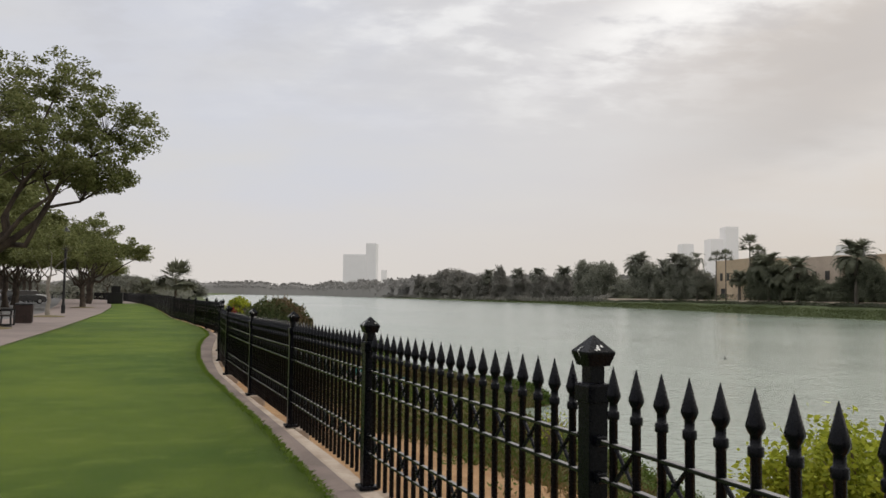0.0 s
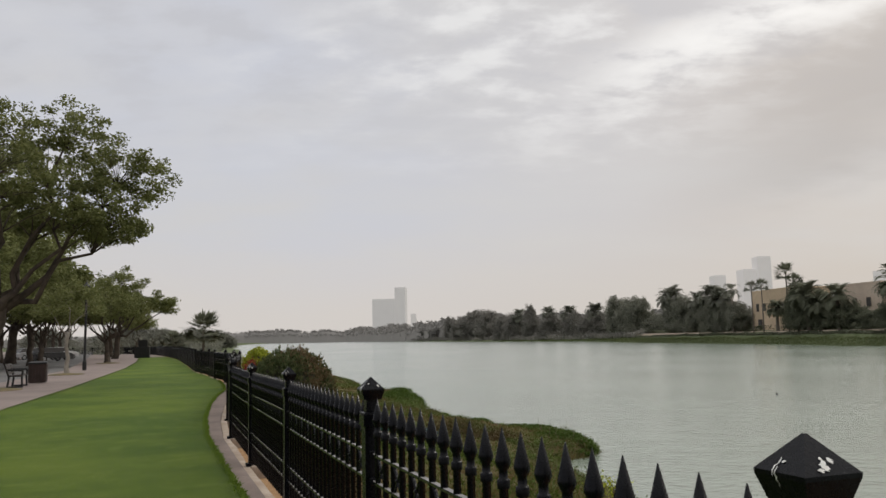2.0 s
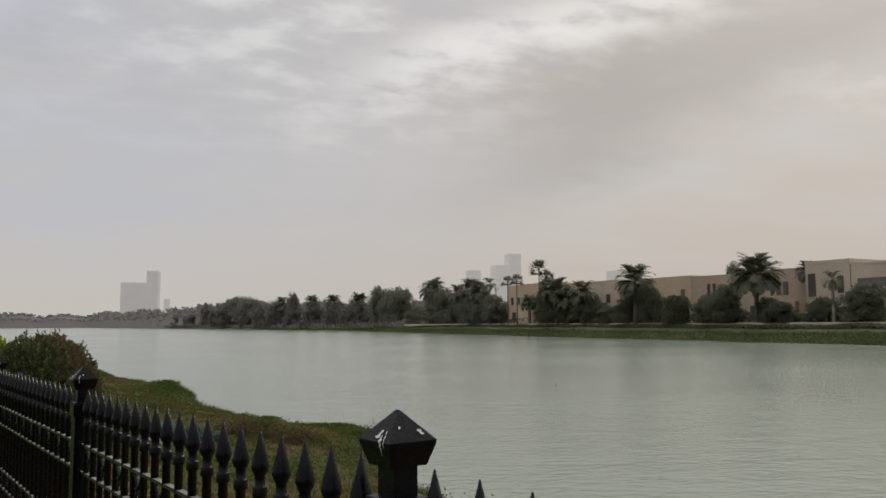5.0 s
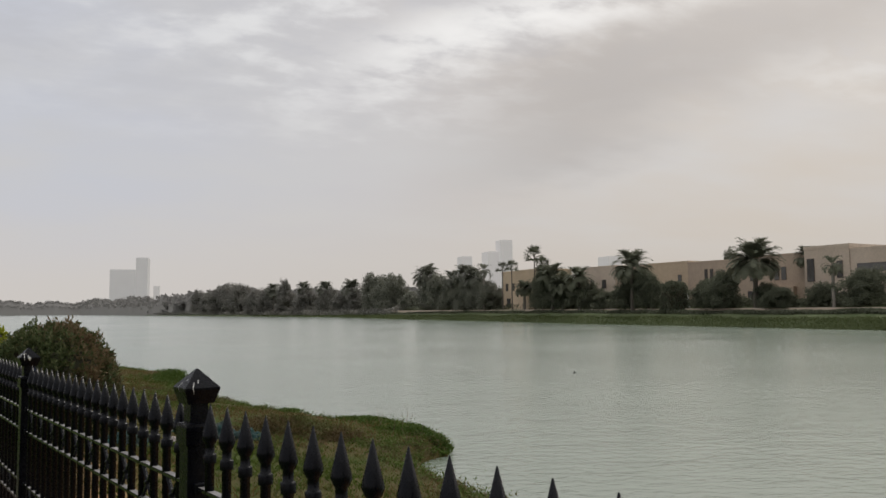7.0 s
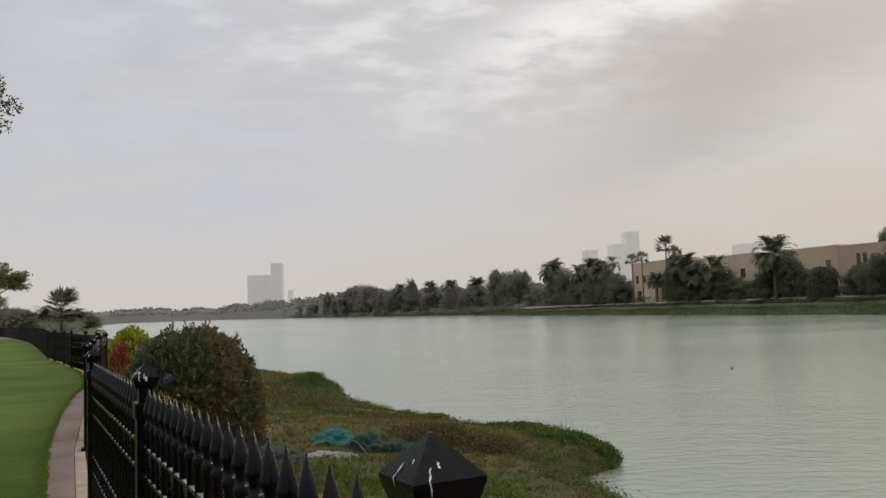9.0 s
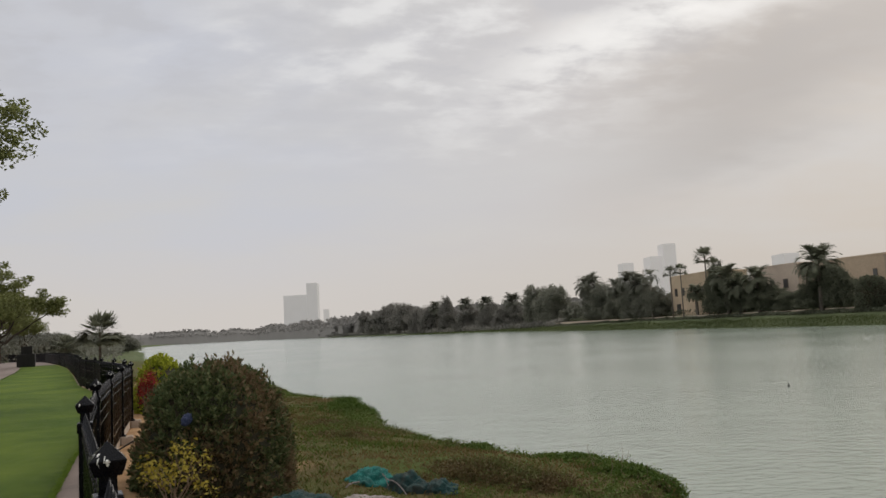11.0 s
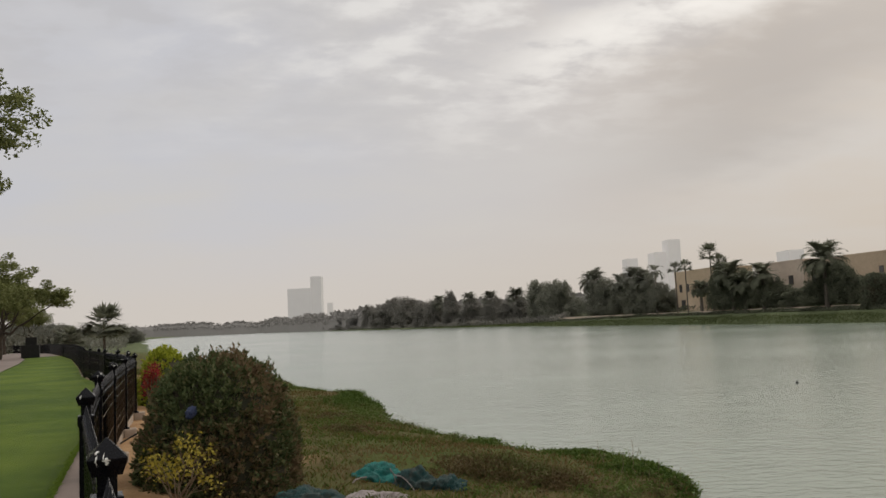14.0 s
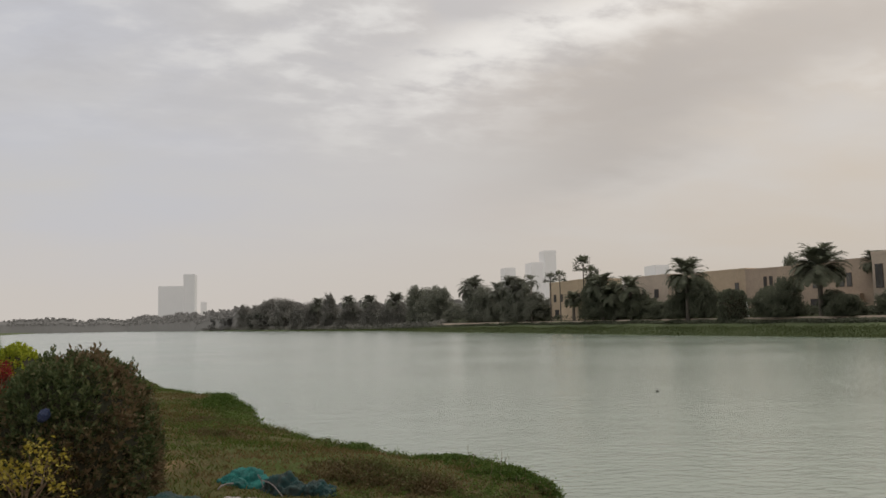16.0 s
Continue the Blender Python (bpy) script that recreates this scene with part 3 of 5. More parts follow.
def picket_mesh():
    bm = rings(bmesh.new(), [(0.0165, 0.07), (0.0165, 0.985), (0.0225, 0.988), (0.0235, 0.992), (0.0235, 1.014), (0.0215, 1.018), (0.0165, 1.020), (0.0165, 1.05), (0.0215, 1.056), (0.0290, 1.074), (0.0275, 1.084), (0.0015, 1.188)], 8)
    me = bpy.data.meshes.new("picket")
    bm.to_mesh(me)
    bm.free()
    me.materials.append(MAT["black"])
    me.polygons.foreach_set("use_smooth", [True] * len(me.polygons))
    return me


PICKETS = 20
RAILS = (0.275, 0.405, 0.748, 0.890)


def fence_panel(detailed):
    """A panel along +x from post to post."""
    panel = new("panel")
    panel.parent = FENCE_THING
    pitch = PANEL / (PICKETS + 1)
    picket = picket_mesh()
    if detailed:
        rail = box(bmesh.new(), 0.04, -0.015, -0.007, PANEL - 0.04, 0.015, 0.007, 0.002)
        rail_me = bpy.data.meshes.new("rail")
        rail.to_mesh(rail_me)
        rail.free()
        for z in RAILS:
            mesh_part("rail", rail_me, "rail", panel).location.z = z
        lug = box(bmesh.new(), -0.017, -0.023, -0.020, 0.017, 0.023, 0.020, 0.004)
        lug_me = bpy.data.meshes.new("bracket")
        lug.to_mesh(lug_me)
        lug.free()
        for z in RAILS:
            for x in (0.059, PANEL - 0.059):
                mesh_part("bracket", lug_me, "black", panel).location = (x, 0, z)
        for i in range(PICKETS):
            mesh_part("picket", picket, None, panel).location.x = pitch * (i + 1)
        bm = bmesh.new()
        hw, hh = pitch / 2 - 0.017, (RAILS[3] - RAILS[2]) / 2 - 0.011
        for sx in (-1, 1):
            bar(bm, (-hw * sx, 0, -hh), (hw * sx, 0, hh), 0.0085, sides=5)
        rings(bm, [(0.006, -0.012), (0.016, -0.005), (0.016, 0.005), (0.006, 0.012)], 6)
        cross_me = bpy.data.meshes.new("cross")
        bm.to_mesh(cross_me)
        bm.free()
        for pair in (0, 2):
            for i in range(1, PICKETS, 2):
                mesh_part("cross", cross_me, "black", panel).location = (pitch * (i + 0.5), 0, (RAILS[pair] + RAILS[pair + 1]) / 2)
    else:
        for z in RAILS:
            part("rail", box(bmesh.new(), 0.05, -0.012, z - 0.008, PANEL - 0.05, 0.012, z + 0.008), "rail", panel)
        bm = bmesh.new()
        for i in range(PICKETS):
            rings(bm, [(0.0165, 0.07), (0.0165, 0.985), (0.023, 1.0), (0.0165, 1.02), (0.029, 1.075), (0.002, 1.188)], 5, centre=(pitch * (i + 1), 0))
        tagged(part("infill", bm, "black", panel), kind="stuff")
    return panel


def build_fence():
    post, near, far = fence_post(), fence_panel(True), fence_panel(False)
    soil = bmesh.new()
    box(soil, -0.11, -0.11, -0.42, 0.11, 0.11, -0.05, 0.02)
    footing = tagged(part("post_footing", soil, "footing"), "rough pale concrete block under a fence post", "footing", "footings of the fence posts")
    first = True
    for i, p in enumerate(POSTS):
        nxt = POSTS[i + 1] if i + 1 < len(POSTS) else p + (p - POSTS[i - 1])
        prv = POSTS[i - 1] if i else p - (nxt - p)
        yaw = math.degrees(math.atan2((nxt - prv).y, (nxt - prv).x))
        run = math.degrees(math.atan2((nxt - p).y, (nxt - p).x))
        foot = kerb_top(p.y) - 0.008
        here = pose(p.x, p.y, foot, 0, 0, yaw)
        if i == 0:
            post.matrix_basis, a = here, post
        else:
            a = copy_thing(post, here)
        m = pose(p.x, p.y, foot, 0, math.degrees(math.atan2(kerb_top(p.y) - kerb_top(nxt.y), PANEL)), run)
        if i + 1 < len(POSTS) and i < 60:
            if i == 0:
                far.matrix_basis = m
            elif i < 14:
                if first:
                    near.matrix_basis, first = m, False
                else:
                    copy_thing(near, m)
            else:
                copy_thing(far, m)
        if 1 < i < 20:
            away = pose(p.x, p.y, 0.0, 0, 0, yaw) @ pose(0.02 * (i % 3), -0.09, 0, 0, 0, (i * 37) % 11 - 5)
            if i == 2:
                footing.matrix_basis = away
            else:
                copy_thing(footing, away)
    for o in [o for o in scene.objects if o.parent == FENCE_THING and o.name.startswith("post")]:
        if o.location.y < 45 and o.location.y > 2:
            droppings(o, int(o.location.y * 10))


build_fence()


# ---- trees ----
def tube(bm, pts, radii, sides):
    """One closed skin along a crooked line."""
    last = None
    for i, p in enumerate(pts):
        d = (pts[min(i + 1, len(pts) - 1)] - pts[max(i - 1, 0)]).normalized()
        side = d.cross(Vector((0.31, 0.95, 0.05))).normalized()
        other = d.cross(side)
        ring = [bm.verts.new(p + (side * math.cos(2 * math.pi * q / sides) + other * math.sin(2 * math.pi * q / sides)) * radii[i] * (1 + 0.10 * math.sin(q * 2.1 + i))) for q in range(sides)]
        if last:
            for q in range(sides):
                bm.faces.new((last[q], last[(q + 1) % sides], ring[(q + 1) % sides], ring[q]))
        else:
            bm.faces.new(list(reversed(ring)))
        last = ring
    bm.faces.new(last)


def branch_path(bm, a, b, r0, r1, rng, bend, steps=4, sides=7):
    """A crooked tapered limb from a to b; returns its points."""
    a, b = Vector(a), Vector(b)
    d = (b - a).length
    pts = []
    for i in range(steps + 1):
        k = i / steps
        p = a.lerp(b, k)
        p.z += bend * d * math.sin(math.pi * k)
        if 0 < i < steps:
            p += Vector((rng.gauss(0, 0.035), rng.gauss(0, 0.035), rng.gauss(0, 0.03))) * d
        pts.append(p)
    tube(bm, pts, [r0 + (r1 - r0) * (i / steps) ** 0.8 for i in range(steps + 1)], sides)
    return pts


def tree_meshes(seed, fork, trunk_r, lobes, clumps, leaves, clump_r, leaf, lean=(0, 0)):
    """Trunk with limbs, and a crown of leaf clumps that fill the lobes (x, y, z, rx, rz)."""
    rng, nr = random.Random(seed), np.random.default_rng(seed)
    bm = bmesh.new()
    top = Vector((lean[0], lean[1], fork))
    wob = [Vector((rng.gauss(0, 0.05), rng.gauss(0, 0.05), 0)) * fork / 2 for _ in range(6)]
    stem = [Vector((0, 0, -0.08 * fork)), Vector((0, 0, 0.04 * fork))] + [top * k + wob[i] * (1 if k < 1 else 0) for i, k in enumerate((0.2, 0.42, 0.64, 0.84, 1.0))]
    tube(bm, stem, [trunk_r * k for k in (1.6, 1.3, 1.05, 0.95, 0.9, 0.95, 1.0)], 12)
    nodes = [(top, trunk_r * 0.5)]
    for lx, ly, lz, rx, rz in lobes:
        end = Vector((lx, ly, lz - rz * 0.15))
        pts = branch_path(bm, top - Vector((0, 0, 0.25)), end, trunk_r * 0.52, trunk_r * 0.10, rng, -0.07, 6, 7)
        nodes += [(p, trunk_r * (0.42 - 0.3 * i / 6)) for i, p in enumerate(pts) if i > 1]
    centres = []
    per = max(1, clumps // len(lobes))
    for lx, ly, lz, rx, rz in lobes:
        for _ in range(per):
            v = Vector((rng.gauss(0, 1), rng.gauss(0, 1), rng.gauss(0, 1))).normalized() * rng.random() ** 0.38
            if v.z < -0.55:
                v.z *= 0.5
            c = Vector((lx + v.x * rx, ly + v.y * rx, lz + v.z * rz))
            centres.append(c)
            near = min(nodes, key=lambda q: (q[0] - c).length + (0.6 if q[0].z > c.z else 0))
            mid = near[0].lerp(c, 0.5) + Vector((0, 0, 0.06 * (c - near[0]).length))
            r = min(near[1] * 0.4, 0.055 * trunk_r / 0.3 + 0.008)
            bar(bm, near[0], mid, r, r * 0.6, 4)
            bar(bm, mid, c, r * 0.6, r * 0.25, 4)
    pts = []
    for c in centres:
        k = int(leaves * rng.uniform(0.6, 1.4))
        s = clump_r * rng.uniform(0.7, 1.25)
        d = nr.normal(size=(k, 3))
        d /= np.linalg.norm(d, axis=1)[:, None]
        d *= (nr.random((k, 1)) ** 0.45) * np.array([s, s, s * 0.72])
        pts.append(np.array(c) + d)
    wood = bpy.data.meshes.new("trunk")
    bm.to_mesh(wood)
    bm.free()
    return wood, leaf_mesh("crown", np.concatenate(pts), leaf, nr, flat=0.35)


def tree(name, meshes, m, label, category="tree", group="", bark="bark", leaf="leaf"):
    t = thing(name, label, category, m, group)
    mesh_part("trunk", meshes[0], bark, t, smooth=True)
    mesh_part("crown", meshes[1], leaf, t)
    return t


BIG = tree_meshes(11, 2.9, 0.31, [(-2.8, -1.6, 6.8, 2.6, 1.8), (2.6, 0.6, 6.6, 2.3, 1.6), (-0.2, -0.3, 8.9, 2.4, 1.7), (-1.6, 1.8, 8.2, 2.5, 1.7), (3.6, 2.0, 7.8, 2.0, 1.4), (1.6, -2.6, 7.4, 2.3, 1.7), (-3.6, 0.8, 9.2, 2.2, 1.6), (-1.6, -1.0, 12.2, 1.5, 1.2), (-1.4, -0.8, 10.5, 1.7, 1.2), (-2.0, -0.4, 5.6, 2.0, 1.1),
                  (3.3, 1.7, 5.9, 1.6, 0.9), (1.8, 1.4, 9.2, 2.0, 1.4), (0.3, 2.6, 6.6, 2.0, 1.3)], 620, 95, 0.40, 0.15, (0.25, 0.05))
MID = tree_meshes(23, 2.6, 0.27, [(-2.6, 0.4, 6.2, 2.6, 1.8), (2.6, 0.2, 5.6, 2.4, 1.6), (0.2, 0.8, 7.6, 2.6, 1.7), (0.6, -2.4, 6.2, 2.3, 1.6), (4.3, 1.2, 5.2, 1.4, 1.0), (-0.6, 2.8, 6.0, 2.2, 1.5)], 170, 75, 0.62, 0.27, (0.35, 0.1))
MID_B = tree_meshes(37, 2.2, 0.20, [(-1.8, 0.2, 5.0, 2.2, 1.7), (1.9, 0.5, 5.2, 2.1, 1.6), (0.1, 0.2, 6.6, 2.2, 1.5), (0.2, -1.9, 5.2, 2.0, 1.5)], 120, 70, 0.6, 0.27)
SAPLING = tree_meshes(41, 2.2, 0.10, [(-0.9, 0.1, 3.6, 1.2, 0.8), (0.9, 0.2, 3.7, 1.2, 0.8), (0.1, 0.3, 4.4, 1.2, 0.8)], 48, 60, 0.42, 0.17)


def soil_ring(x, y, r):
    bm = bmesh.new()
    rings(bm, [(r, -0.02), (r * 0.97, 0.03), (r * 0.7, 0.07), (r * 0.2, 0.10)], 18)
    tagged(part("tree_pit", bm, "bank_soil_pit"), "round bed of dry soil round a tree trunk", "tree pit", kind="structure").location = (x, y, 0.0)


MAT["bank_soil_pit"] = material("tree_pit_soil", (0.10, 0.095, 0.04), (0.16, 0.12, 0.06), 1.5, 0.95, 0.8, 25)


def street_trees():
    tree("street_tree", BIG, pose(-17.1, 29.3, 0), "large spreading dark green street tree beside the bench", group="street trees")
    soil_ring(-17.1, 29.3, 1.2)
    tree("street_tree", SAPLING, pose(-21.6, 42.9, 0, 0, 0, 40), "slim young street tree with a pale trunk", group="street trees", bark="pale_bark")
    soil_ring(-21.6, 42.9, 0.9)
    first = tree("street_tree", MID, pose(-39.9, 86.2, 0) @ Matrix.Scale(1.08, 4), "broad dark green street tree at the lawn's end", group="street trees")
    soil_ring(-30.8, 66.0, 1.0)
    place_copy(first, pose(-30.8, 66.0, 0, 0, 0, 130) @ Matrix.Scale(0.72, 4))
    place_copy(first, pose(-46.5, 99.0, 0, 0, 0, 220) @ Matrix.Scale(0.95, 4))
    for x, y, r, s in ((-41.0, 61.0, 30, 1.35), (-47.5, 75.0, 100, 1.4), (-37.0, 52.5, 200, 1.3), (-54.0, 90.0, 310, 1.4), (-62.0, 108.0, 170, 1.5), (-45.0, 58.0, 250, 1.5), (-40.5, 62.0, 75, 1.55), (-44.0, 70.0, 190, 1.6), (-46.5, 78.0, 330, 1.5)):
        place_copy(first, pose(x, y, 0, 0, 0, r) @ Matrix.Scale(s, 4))
    other = tree("street_tree", MID_B, pose(-38.5, 68.0, 0, 0, 0, 10) @ Matrix.Scale(1.15, 4), "leafy green tree across the street", group="street trees")
    for x, y, r, s in ((-33.5, 52.5, 70, 0.95), (-44.0, 79.0, 160, 1.1), (-50.5, 91.0, 250, 1.1), (-58.0, 106.0, 20, 1.2), (-66.0, 122.0, 90, 1.2), (-56.0, 120.0, 200, 1.1), (-75.0, 141.0, 300, 1.3), (-31.0, 44.0, 290, 1.1), (-37.5, 58.0, 140, 1.25), (-33.0, 60.0, 60, 0.8), (-44.0, 66.0, 200, 1.3), (-50.0, 82.0, 10, 1.3), (-40.0, 51.0, 260, 1.3), (-88, 165, 30, 1.5), (-100, 150, 80, 1.5), (-62, 140, 80, 1.0)):
        place_copy(other, pose(x, y, 0, 0, 0, r) @ Matrix.Scale(s, 4))


street_trees()


# ---- palms ----
def frond_crown(seed, count, length, droop, leaflets, fan=False, blade=0.035):
    """Unit crown of arching fronds with their leaflets."""
    rng = random.Random(seed)
    verts, faces = [], []

    def tri(*p):
        faces.append(tuple(range(len(verts), len(verts) + len(p))))
        verts.extend(p)
    for f in range(count):
        az, up = f * 2.39996 + rng.uniform(-0.2, 0.2), rng.uniform(-0.45, 1.4)
        ln = length * rng.uniform(0.85, 1.1)
        out = Vector((math.cos(az), math.sin(az), 0))
        side = Vector((-math.sin(az), math.cos(az), 0))
        if fan:
            stem = (out * math.cos(up) + Vector((0, 0, math.sin(up)))) * ln * 0.5
            tri(stem * 0.1 - side * 0.015, stem * 0.1 + side * 0.015, stem)
            nrm = (out * math.cos(up) + Vector((0, 0, math.sin(up))))
            for k in range(-6, 7):
                a = k * 0.22
                tip = stem + (nrm * math.cos(a) + side * math.sin(a)) * ln * 0.52 + Vector((0, 0, -0.16 * ln * abs(k) / 6 - rng.uniform(0, 0.08) * ln))
                mid = stem.lerp(tip, 0.55)
                w = Vector((0, 0, 1)).cross(tip - stem).normalized() * blade * ln
                tri(stem, mid - w, tip, mid + w)
            continue
        pts = []
        for i in range(9):
            k = i / 8
            e = up - droop * k * k
            pts.append((pts[-1] if pts else Vector((0, 0, 0))) + ((out * math.cos(e) + Vector((0, 0, math.sin(e)))) * ln / 9))
        for a, b in zip(pts, pts[1:]):
            tri(a - side * 0.012, a + side * 0.012, b + side * 0.009, b - side * 0.009)
        for i in range(leaflets):
            k = 0.12 + 0.88 * i / leaflets
            j = min(7, int(k * 8))
            p = pts[j].lerp(pts[j + 1], k * 8 - j)
            d = (pts[j + 1] - pts[j]).normalized()
            ll = ln * 0.36 * math.sin(math.pi * min(0.97, 0.18 + 0.8 * k))
            for s in (-1, 1):
                tip = p + (side * s * 0.75 + d * 0.65 + Vector((0, 0, 0.12 - 0.3 * rng.random()))) * ll
                wv = d * 0.034 * ln
                tri(p - wv, p + wv, tip)
    return raw_mesh("crown", verts, faces)


DATE = frond_crown(5, 88, 1.0, 1.35, 17)
DATE_B = frond_crown(8, 76, 1.0, 1.45, 15)
FAN = frond_crown(6, 42, 1.0, 0.8, 0, True)
FAN_DENSE = frond_crown(9, 46, 1.0, 0.8, 0, True, 0.05)
ROYAL = frond_crown(7, 20, 1.0, 1.9, 18)


def palm_trunk(seed, rough):
    rng = random.Random(seed)
    prof, z = [(0.62, 0.0)], 0.0
    for i in range(24):
        z = i / 24
        r = 0.5 * (1.05 - 0.25 * z)
        prof += [(r, z + 0.004), (r * (1 + rough), z + 0.034)]
    prof.append((0.42, 1.0))
    bm = rings(bmesh.new(), prof, 8)
    me = bpy.data.meshes.new("trunk")
    bm.to_mesh(me)
    bm.free()
    return me


TRUNK_ROUGH, TRUNK_SMOOTH = palm_trunk(1, 0.16), palm_trunk(2, 0.03)
PALM_SEED = [0]


def palm(x, y, z0, top, r, kind, label):
    """A palm whose crown reaches up to top and r out."""
    PALM_SEED[0] += 1
    crown = {"date": (DATE, DATE_B)[PALM_SEED[0] % 2], "fan": FAN if x > 0 else FAN_DENSE, "royal": ROYAL}[kind]
    heart = top - r * (0.66 if kind != "fan" else 0.85)
    t = thing("palm_tree", label, "palm tree", pose(x, y, z0, 0, 0, PALM_SEED[0] * 77), "palms on the far bank" if x > 0 else "")
    w = {"date": 0.75, "fan": 0.30, "royal": 0.50}[kind]
    a = mesh_part("trunk", TRUNK_SMOOTH if kind == "royal" else TRUNK_ROUGH, "palm_bark" if kind != "royal" else "pale_bark", t, smooth=True)
    a.scale = (w, w, heart - z0 + 0.15)
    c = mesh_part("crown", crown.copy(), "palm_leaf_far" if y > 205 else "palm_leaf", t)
    c.location.z, c.scale = heart - z0, (r, r, r)
    return t


def far_ground(x, y):
    return bank_height(x, y) - 0.1


for x, y, top, r in ((73.9, 149.5, 12.8, 4.9), (80.3, 119.5, 12.3, 5.0), (71.5, 169.5, 10.8, 4.0), (61.1, 273.0, 16.7, 6.0), (65.1, 239.5, 15.0, 4.8), (66.0, 232.0, 13.8, 4.2), (70.5, 182.5, 12.1, 4.6), (71.3, 178.0, 9.6, 4.2), (93.6, 123.5, 11.9, 2.8), (32.2, 439.0, 17.0, 5.2), (40.6, 413.0, 16.2, 6.0), (50.1, 383.5, 16.0, 6.2), (18.0, 484.0, 17.6, 6.0), (69.7, 199.4, 8.8, 3.2), (64.3, 251.0, 13.8, 4.4)):
    palm(x, y, far_ground(x, y), top, r, "date", "date palm with arching grey-green fronds on the bank")
for x, y, top, r in ((65.9, 222.0, 14.7, 3.4), (84.0, 106.3, 9.2, 2.3)):
    palm(x, y, far_ground(x, y), top, r, "royal", "slender smooth-trunked palm with a few drooping fronds")
for x, y, top, r in ((69.7, 192.0, 17.4, 3.2), (70.4, 188.5, 14.4, 2.6), (67.4, 210.0, 14.4, 2.3), (68.1, 204.5, 14.5, 2.4)):
    palm(x, y, far_ground(x, y), top, r, "fan", "tall thin fan palm with a small round crown")
palm(-38.2, 108.0, -0.3, 5.9, 3.4, "fan", "short fan palm standing behind the fence")
palm(-48.0, 122.0, -0.3, 3.6, 2.4, "fan", "low young fan palm behind the fence")

# ---- broad trees of the far bank ----
ROUND = [tree_meshes(s, 0.35, 0.05, [(-0.42, 0.1, 0.95, 0.62, 0.5), (0.42, -0.1, 0.9, 0.62, 0.5), (0.05, 0.2, 1.28, 0.62, 0.42), (0.0, -0.3, 0.75, 0.85, 0.48), (-0.25, 0.2, 0.40, 0.86, 0.42), (0.3, -0.2, 0.33, 0.88, 0.38)], 300, 80, 0.24, 0.075) for s in (51, 52, 53)]
ROUND_PROTO = {}


def far_tree(i, x, y, z0, top, r, leaf, label, group):
    key = (i % 3, leaf)
    m = pose(x, y, z0, 0, 0, i * 71) @ Matrix.Diagonal((r * 0.88, r * 0.88, (top - z0) / 1.68, 1))
    if key not in ROUND_PROTO:
        wood, crown = ROUND[i % 3]
        ROUND_PROTO[key] = tree("broad_tree", (wood.copy(), crown.copy()), m, label, group=group, leaf=leaf)
    else:
        tagged(place_copy(ROUND_PROTO[key], m), label, group=group)


for i, (x, y, top, r) in enumerate(((-11.4, 586.0, 21.0, 14.5), (0.3, 545.5, 19.4, 11.5), (-31.5, 655.0, 18.0, 9.0), (-21.0, 612.0, 17.0, 9.5), (8.0, 512.0, 15.5, 9.0), (15.9, 491.5, 15.6, 9.5), (24.0, 463.5, 15.0, 7.5), (23.7, 465.5, 19.6, 5.0), (33.5, 436.0, 12.5, 8.0), (41.5, 410.0, 13.0, 6.5), (47.0, 392.0, 10.5, 6.0), (51.5, 380.0, 11.5, 5.5),
                                    (56.9, 353.5, 17.7, 8.2), (59.3, 321.5, 15.8, 6.2), (58.5, 338.0, 16.4, 7.0), (60.8, 300.0, 8.5, 4.5), (62.2, 272.0, 12.8, 5.6), (62.8, 262.0, 13.2, 5.4), (64.9, 250.5, 10.4, 4.6), (65.5, 238.0, 11.0, 5.2), (66.6, 229.0, 9.8, 4.6), (67.6, 221.5, 9.6, 4.4), (71.3, 184.5, 10.0, 4.4), (70.9, 189.0, 12.8, 3.2), (72.6, 179.0, 7.2, 3.6), (73.0, 168.5, 7.0, 4.6),
                                    (74.3, 161.0, 5.0, 3.6), (75.6, 146.0, 8.9, 3.7), (74.6, 151.5, 7.2, 4.2), (79.1, 126.5, 7.9, 4.0), (78.3, 130.5, 6.6, 3.2), (90.6, 140.5, 12.8, 2.6), (81.6, 118.0, 5.4, 3.0), (80.9, 114.5, 4.6, 3.0), (85.7, 102.1, 7.1, 4.4), (84.6, 109.5, 5.2, 2.6))):
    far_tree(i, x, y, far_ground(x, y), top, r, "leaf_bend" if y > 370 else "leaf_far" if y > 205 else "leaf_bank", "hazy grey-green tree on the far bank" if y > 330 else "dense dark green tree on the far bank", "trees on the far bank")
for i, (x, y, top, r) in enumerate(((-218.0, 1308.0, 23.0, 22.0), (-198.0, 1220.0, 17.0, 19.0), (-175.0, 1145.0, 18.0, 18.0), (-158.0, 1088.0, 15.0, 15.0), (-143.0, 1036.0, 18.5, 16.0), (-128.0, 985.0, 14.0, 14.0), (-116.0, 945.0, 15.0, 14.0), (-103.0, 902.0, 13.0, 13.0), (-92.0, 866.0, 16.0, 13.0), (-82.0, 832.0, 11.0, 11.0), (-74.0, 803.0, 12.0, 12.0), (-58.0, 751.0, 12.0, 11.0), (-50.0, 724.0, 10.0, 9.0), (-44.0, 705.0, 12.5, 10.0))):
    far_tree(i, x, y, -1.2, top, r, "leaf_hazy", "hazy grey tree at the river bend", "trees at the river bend")
